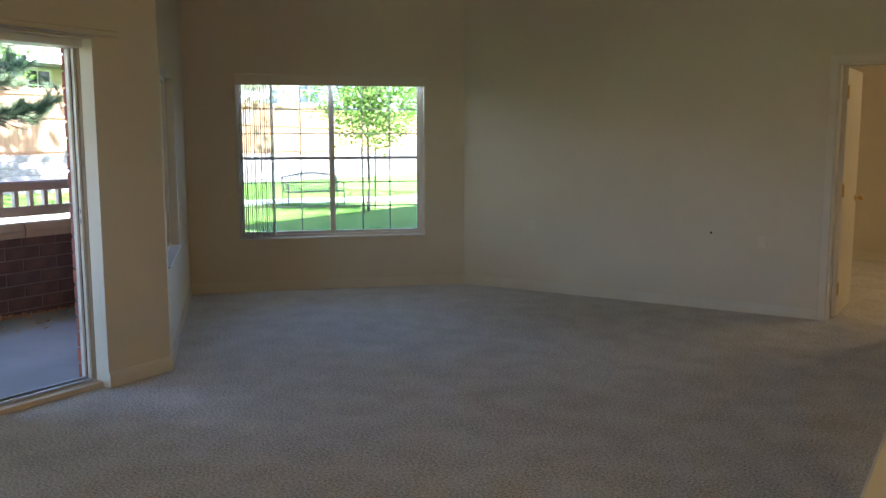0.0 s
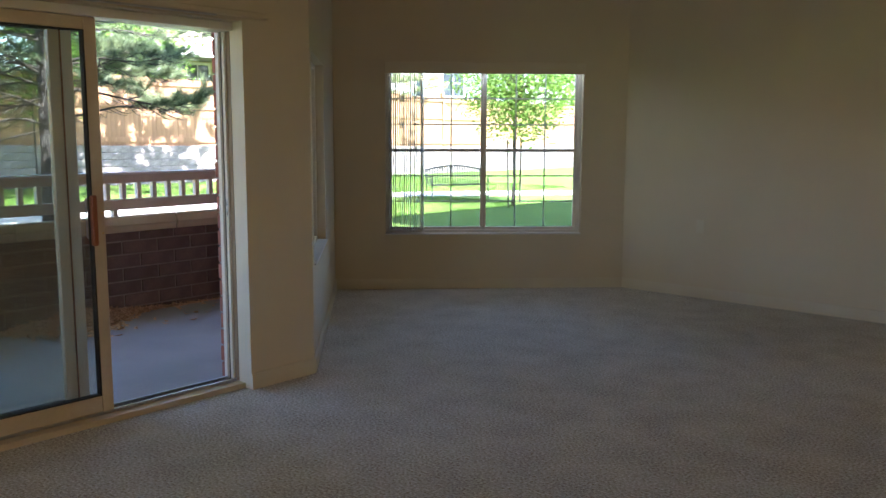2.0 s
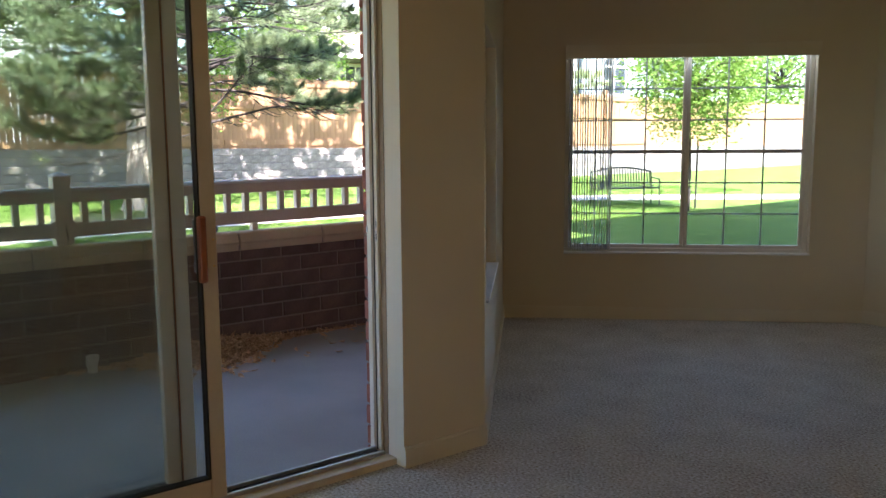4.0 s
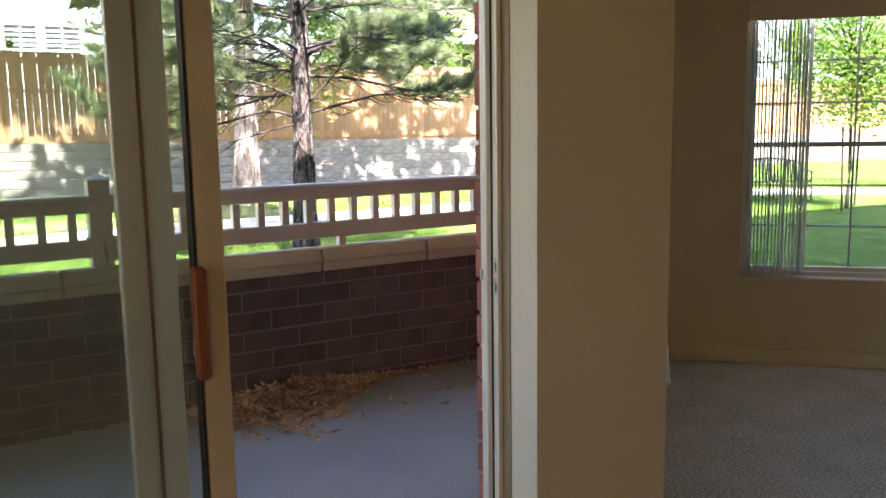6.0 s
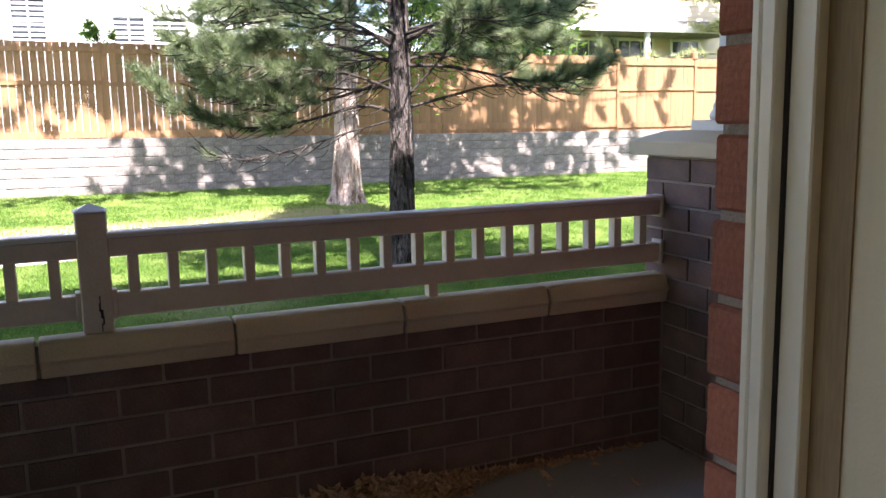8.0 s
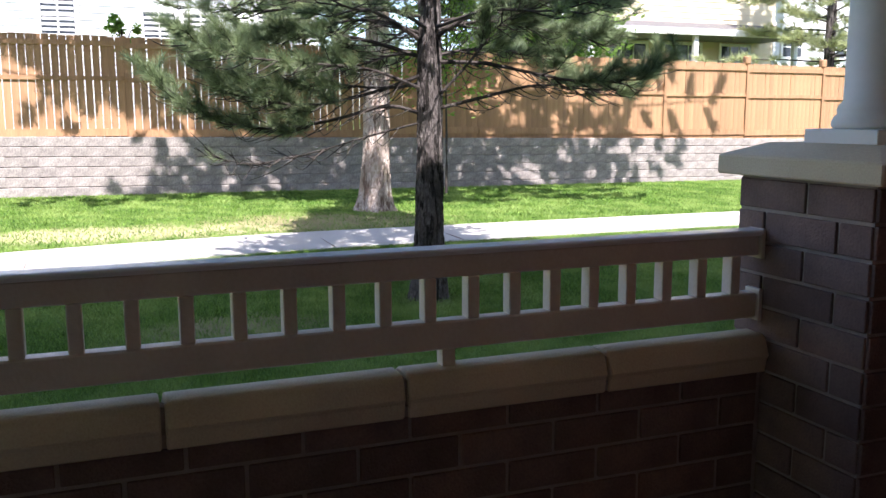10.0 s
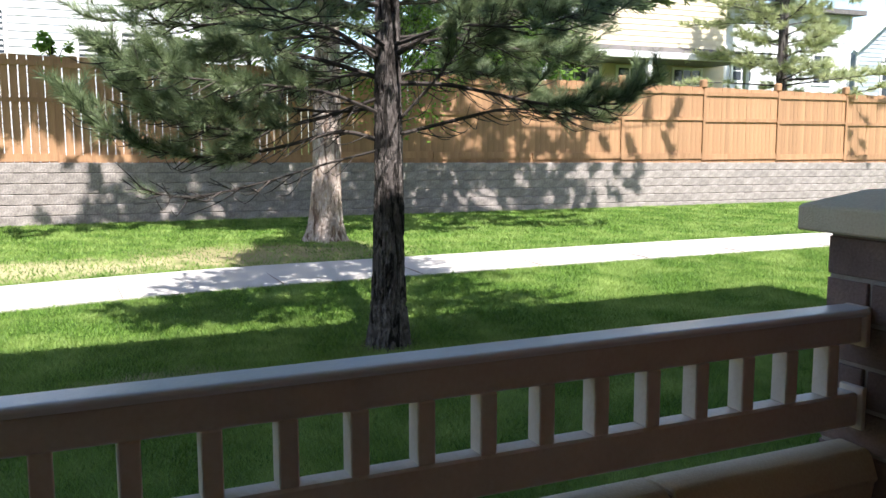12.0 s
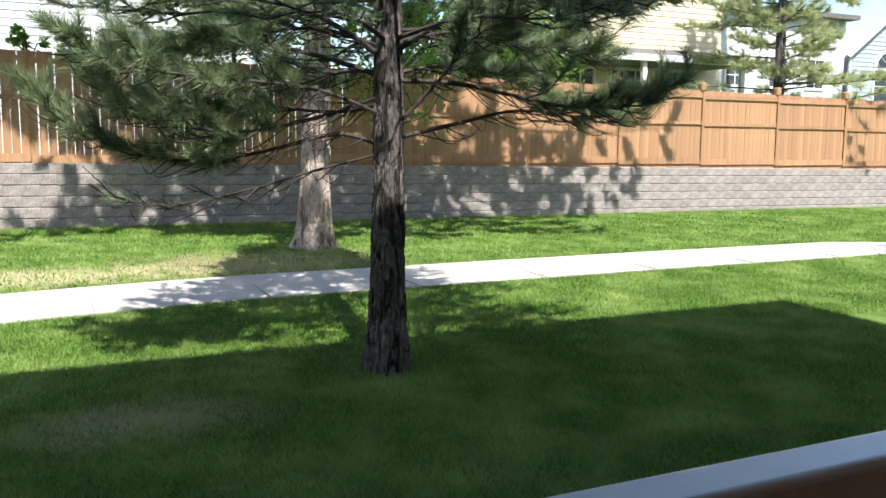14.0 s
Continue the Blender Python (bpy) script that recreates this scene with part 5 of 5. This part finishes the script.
def big_tree():
    """The older tree by the walk: a pale flared trunk whose crown starts high."""
    rng = random.Random(31)
    t = thing("old_pine_tree", "old tree with a pale flared trunk beside the walk", "pine tree")
    b = Vector((-19.65, 7.6, -0.3))
    bm = bmesh.new()
    pts = [b, (-19.65, 7.65, 1.0), (-19.68, 7.72, 3.0), (-19.7, 7.8, 6.5), (-19.7, 7.8, 11.5)]
    radii = [0.29, 0.245, 0.22, 0.15, 0.03]
    trunk_mesh(bm, pts, radii, 84, 0.038, 9.0, 0.24, plate=0.075)
    part("trunk", bm, BARK_PALE, t)
    wood, nd = bmesh.new(), Needles(15)
    # crown out of view: lopsided, with broad needles, to shade wall and fence
    z = 3.9
    while z < 11.2:
        a0 = rng.uniform(0, 360)
        L = 6.3 * min(1, (12.2 - z) / 4.5)
        for i in range(6):
            a = radians(a0 + 60 * i + rng.uniform(-20, 20))
            w = Vector((math.cos(a), math.sin(a), 0))
            south = 0.4 if z < 5.6 else -0.35
            l = L * rng.uniform(0.75, 1.1) * (1 + (0.5 if w.y > 0 else south) * w.y) * (1 - 0.55 * max(0, w.x))
            p = Vector((-19.69, 7.78, z + rng.uniform(-0.2, 0.2)))
            limb_with_twigs(wood, nd, rng, [p, p + w * l * 0.4 + Vector((0, 0, 0.1)), p + w * l * 0.75, p + w * l + Vector((0, 0, 0.15))], 0.045, 28, 0.24, 0.030, 15, 0.15, 1.1, 5)
        z += 0.62 if z < 5.4 else 0.42
    # extra unseen limbs, added to throw shade on the fence's left end
    for k in range(30):
        a = radians(-106 + rng.uniform(-24, 18))
        w = Vector((math.cos(a), math.sin(a), 0))
        l = rng.uniform(4.6, 7.2)
        p = Vector((-19.69, 7.78, rng.uniform(6.7, 9.0)))
        limb_with_twigs(wood, nd, rng, [p, p + w * l * 0.4 + Vector((0, 0, 0.1)), p + w * l * 0.75, p + w * l + Vector((0, 0, 0.15))], 0.045, 28, 0.24, 0.030, 15, 0.3, 1.0, 5)
    tagged(part("branchwork", wood, TWIG, t), kind="stuff")
    c = new("crown", nd.mesh("crown", NEEDLE))
    c.parent = t


big_tree()


def far_pine(x, y, z0, h, spread, seed, label, material):
    rng = random.Random(seed)
    t = thing("garden_pine", label, "pine tree", "pines beyond the fence")
    bm = bmesh.new()
    tube(bm, [(x, y, 0), (x, y, z0 + h * 0.5), (x, y, z0 + h)], [0.2, 0.13, 0.02], 10)
    part("trunk", bm, BARK, t)
    wood, nd = bmesh.new(), Needles(seed)
    z = z0
    while z < z0 + h - 0.3:
        a0 = rng.uniform(0, 360)
        L = spread * (1 - (z - z0) / (h * 1.05)) + 0.2
        for i in range(6):
            a = radians(a0 + 60 * i + rng.uniform(-20, 20))
            w = Vector((math.cos(a), math.sin(a), 0))
            l = L * rng.uniform(0.35, 1.15)
            p = Vector((x, y, z + rng.uniform(-0.4, 0.4)))
            limb_with_twigs(wood, nd, rng, [p, p + w * l * 0.5 + Vector((0, 0, 0.12)), p + w * l + Vector((0, 0, rng.uniform(-0.2, 0.5)))], 0.03, 22, 0.24, 0.010, 11, 0.3, 0.75, 5)
        z += 0.62
    tagged(part("branchwork", wood, TWIG, t), kind="stuff")
    c = new("crown", nd.mesh("crown", material))
    c.parent = t


far_pine(-26.4, 24.8, 2.5, 8.0, 4.2, 41, "light green pine beyond the fence, sunlight in its needle colour", NEEDLE_SUNLIT)
far_pine(-27.8, 35.5, 6.3, 5.0, 2.7, 43, "tall green pine far behind the fence", NEEDLE)


def leafy(name, x, y, z0, z1, rx, ry, clumps, seed, leaf, label, trunk_r, lean=0.0, floor=0.0):
    """A broadleaved tree: forked limbs, clumps of small leaves with gaps."""
    rng = random.Random(seed)
    r = np.random.RandomState(seed)
    t = thing(name, label, "tree")
    bm = bmesh.new()
    zc = (z0 + z1) / 2
    tube(bm, spline([(x, y, floor), (x + 0.03, y + lean, (floor + z0) / 2), (x, y + lean, z0 + 0.3), (x, y + lean, zc + 0.3)], 3), list(np.linspace(trunk_r, trunk_r * 0.35, 10)), 8)
    out = []
    for c in range(clumps):
        while True:
            a = Vector((rng.uniform(-1, 1), rng.uniform(-1, 1), rng.uniform(-1, 1)))
            if 0.25 < a.length < 1:
                break
        p = Vector((x + a.x * rx, y + lean + a.y * ry, zc + a.z * (z1 - z0) / 2))
        if c % 3 == 0:
            tube(bm, [(x, y + lean, max(z0, zc - 0.6 + a.z * 0.3)), Vector((x, y + lean, zc)).lerp(p, 0.6), p], [trunk_r * 0.3, 0.012, 0.005], 4, False)
        m = rng.randint(26, 46)
        ctr = np.array(p) + r.normal(size=(m, 3)) * np.array((rx, ry, (z1 - z0) / 2)) * 0.13
        d1 = r.normal(size=(m, 3))
        d1[:, 2] *= 0.5
        d1 /= np.linalg.norm(d1, axis=1)[:, None]
        d2 = np.cross(d1, r.normal(size=(m, 3)))
        d2 /= np.linalg.norm(d2, axis=1)[:, None]
        s = leaf * r.uniform(0.6, 1.2, m)[:, None]
        v = np.empty((m, 6, 3))
        v[:, 0], v[:, 1], v[:, 2] = ctr - d1 * s, ctr + d2 * s * 0.45, ctr + d1 * s
        v[:, 3], v[:, 4], v[:, 5] = ctr - d1 * s, ctr + d1 * s, ctr - d2 * s * 0.45
        out.append(v.reshape(-1, 3))
    part("trunk", bm, TWIG, t)
    me = tri_mesh("crown", np.concatenate(out), LEAVES)
    c = new("crown", me)
    c.parent = t
    return t


leafy("slim_tree", -21.7, 9.82, 1.75, 4.7, 1.0, 1.75, 95, 67, 0.055, "slim leafy tree close before the fence", 0.035, floor=-0.1)
leafy("garden_tree", -25.6, 14.0, 2.5, 5.4, 1.5, 2.6, 150, 61, 0.10, "bright green leafy tree just behind the fence", 0.09)
leafy("garden_tree", -25.4, 7.6, 3.2, 6.0, 1.4, 2.2, 90, 62, 0.10, "bright green leafy tree behind the fence", 0.08)
leafy("garden_shrub", -24.6, 3.5, 2.9, 3.7, 0.3, 0.35, 9, 63, 0.08, "thin leafy sapling against the white house", 0.03)
young = leafy("young_tree", -12.6, 17.3, 1.25, 4.3, 1.35, 1.5, 320, 64, 0.055, "young staked tree with bright green leaves", 0.045, floor=-0.4)
for dx, dy in ((0.25, -0.5), (-0.2, 0.55)):
    bm = bmesh.new()
    tube(bm, [(-12.6 + dx, 17.3 + dy, -0.4), (-12.6 + dx * 0.4, 17.3 + dy * 0.75, 1.25)], [0.022, 0.02], 6)
    part("stake", bm, TWIG, young, "wooden tree stake")
leafy("garden_tree", -27.5, 46.0, 1.5, 7.5, 3.2, 4.5, 160, 66, 0.16, "large leafy tree in the distance", 0.16)

# bench on the lawn
bench = thing("garden_bench", "black metal slatted garden bench on the lawn", "bench", at=pose(-14.3, 17.2, ground_z(-14.3, 17.2), 0, 0, 62))
for i in range(22):
    x = -0.72 + 1.44 * i / 21
    top = 0.80 + 0.10 * math.cos(x / 0.72 * math.pi / 2)
    part("slat", tube(bmesh.new(), [(x, -0.22, 0.44), (x, 0.16, 0.42), (x, 0.20, 0.45), (x, 0.27, top)], [0.016] * 4, 4), BLACKMETAL, bench)
part("top_rail", tube(bmesh.new(), [(-0.75 + 1.5 * k / 12, 0.27, 0.80 + 0.10 * math.cos((-0.75 + 1.5 * k / 12) / 0.75 * math.pi / 2)) for k in range(13)], [0.024] * 13, 6), BLACKMETAL, bench)
part("seat_rail", boxes((-0.76, 0.76, -0.24, -0.2, 0.415, 0.45)), BLACKMETAL, bench)
for s in (-0.76, 0.76):
    part("leg", tube(bmesh.new(), [(s, -0.25, 0), (s, -0.22, 0.43), (s, -0.22, 0.64), (s, 0.22, 0.66)], [0.018] * 4, 6), BLACKMETAL, bench)
    part("leg", tube(bmesh.new(), [(s, 0.24, 0), (s, 0.2, 0.43), (s, 0.28, 0.82)], [0.018] * 3, 6), BLACKMETAL, bench)


# ---------- bricks and blocks ----------
def brick_mesh(name, l, h, d, material, chip=0.003):
    bm = boxes((0, d, 0, l, 0, h))
    bmesh.ops.bevel(bm, geom=bm.edges[:], offset=chip, segments=1, affect="EDGES")
    return mesh_of(bm, name, material)


rng = random.Random(77)
BL, BH, J = 0.330, 0.115, 0.013
full = brick_mesh("brick", BL - J, BH - J, 0.03, BRICK)
half = brick_mesh("brick", BL / 2 - J, BH - J, 0.03, BRICK)
top_row = brick_mesh("brick", BL - J, 0.606 - 0.535 - 0.002, 0.03, BRICK)
for c in range(7):
    z = -0.155 + BH * c
    n = 24
    for k in range(n):
        y = 5.243 - BL * (k + 1) + (BL / 2 if c % 2 else 0)
        me = top_row if c == 6 else full
        if y + BL > 5.26:
            if c == 6:
                continue
            me = half
        o = new("brick", me)
        o.parent = patio_wall
        o.location = (-6.8175 + rng.uniform(-0.0015, 0.0015), y, z)
pb = {}


def pier_brick(l):
    key = round(l, 3)
    if key not in pb:
        pb[key] = brick_mesh("brick", l - J, BH - J, 0.02, BRICK)
    return pb[key]


for c in range(13):
    z = 1.302 - BH * (c + 1)
    cut = 0.33 if c % 2 == 0 else 0.14
    rows = [(0, cut), (cut, cut + 0.33 if cut < 0.2 else 0.61)]
    if cut < 0.2:
        rows.append((cut + 0.33, 0.61))
    for a, b in rows:
        for face in range(3):
            o = new("brick", pier_brick(b - a))
            o.parent = pier
            if face == 0:
                o.matrix_basis = pose(PX0 + b - J / 2, PY0 + 0.012 + rng.uniform(-0.001, 0.001), z, 0, 0, 90) @ pose(-0.016, 0, 0)
            elif face == 1:
                o.matrix_basis = pose(PX1 - 0.014, PY0 + a + J / 2, z)
            else:
                o.matrix_basis = pose(PX0 - 0.006, PY0 + a + J / 2, z)
red = brick_mesh("brick", 0.31, 0.088, 0.115, BRICK_RED, 0.004)
red_half = brick_mesh("brick", 0.15, 0.088, 0.115, BRICK_RED, 0.004)
for c in range(27):
    z = PATIO_Z + 0.1 * c
    y = 3.345 + rng.uniform(-0.003, 0.003)
    for k in range(2):
        o = new("brick", red if (c + k) % 2 == 0 else red_half)
        o.parent = facade
        o.location = (-4.262, y, z)
        y += 0.32 if (c + k) % 2 == 0 else 0.16

block_me = []
for s in range(6):
    bm = bmesh.new()
    bmesh.ops.create_grid(bm, x_segments=7, y_segments=3, size=0.5)
    for v in bm.verts:
        if abs(v.co.y) < 0.49:
            v.co.y = math.copysign(0.44, v.co.y)
        if 0.3 < abs(v.co.x) < 0.49:
            v.co.x = math.copysign(0.483, v.co.x)
        v.co = Vector((0.004 * (abs(v.co.x) > 0.49) if abs(v.co.y) > 0.49 else 0.011 + 0.006 * abs(noise.noise(Vector((v.co.x * 9 + s * 9, v.co.y * 3, s)))), (v.co.x + 0.5) * 0.598, (v.co.y + 0.5) * 0.191))
    r = bmesh.ops.extrude_edge_only(bm, edges=[e for e in bm.edges if e.is_boundary])
    for v in r["geom"]:
        if isinstance(v, bmesh.types.BMVert):
            v.co.x -= 0.06
    bmesh.ops.recalc_face_normals(bm, faces=bm.faces)
    block_me.append(mesh_of(bm, "block", BLOCK))
for c in range(7):
    for k in range(43):
        y = 0.6 + 0.6 * k + (0.3 if c % 2 else 0)
        z = wall_top(y + 0.3) - 0.2 * (c + 1)
        if z + 0.2 < ground_z(WALL_X, y) + 0.01:
            continue
        o = new("block", block_me[rng.randrange(6)])
        o.parent = retaining
        o.matrix_basis = pose(WALL_X - 0.03 + 0.024 * (c - 3), y, z)
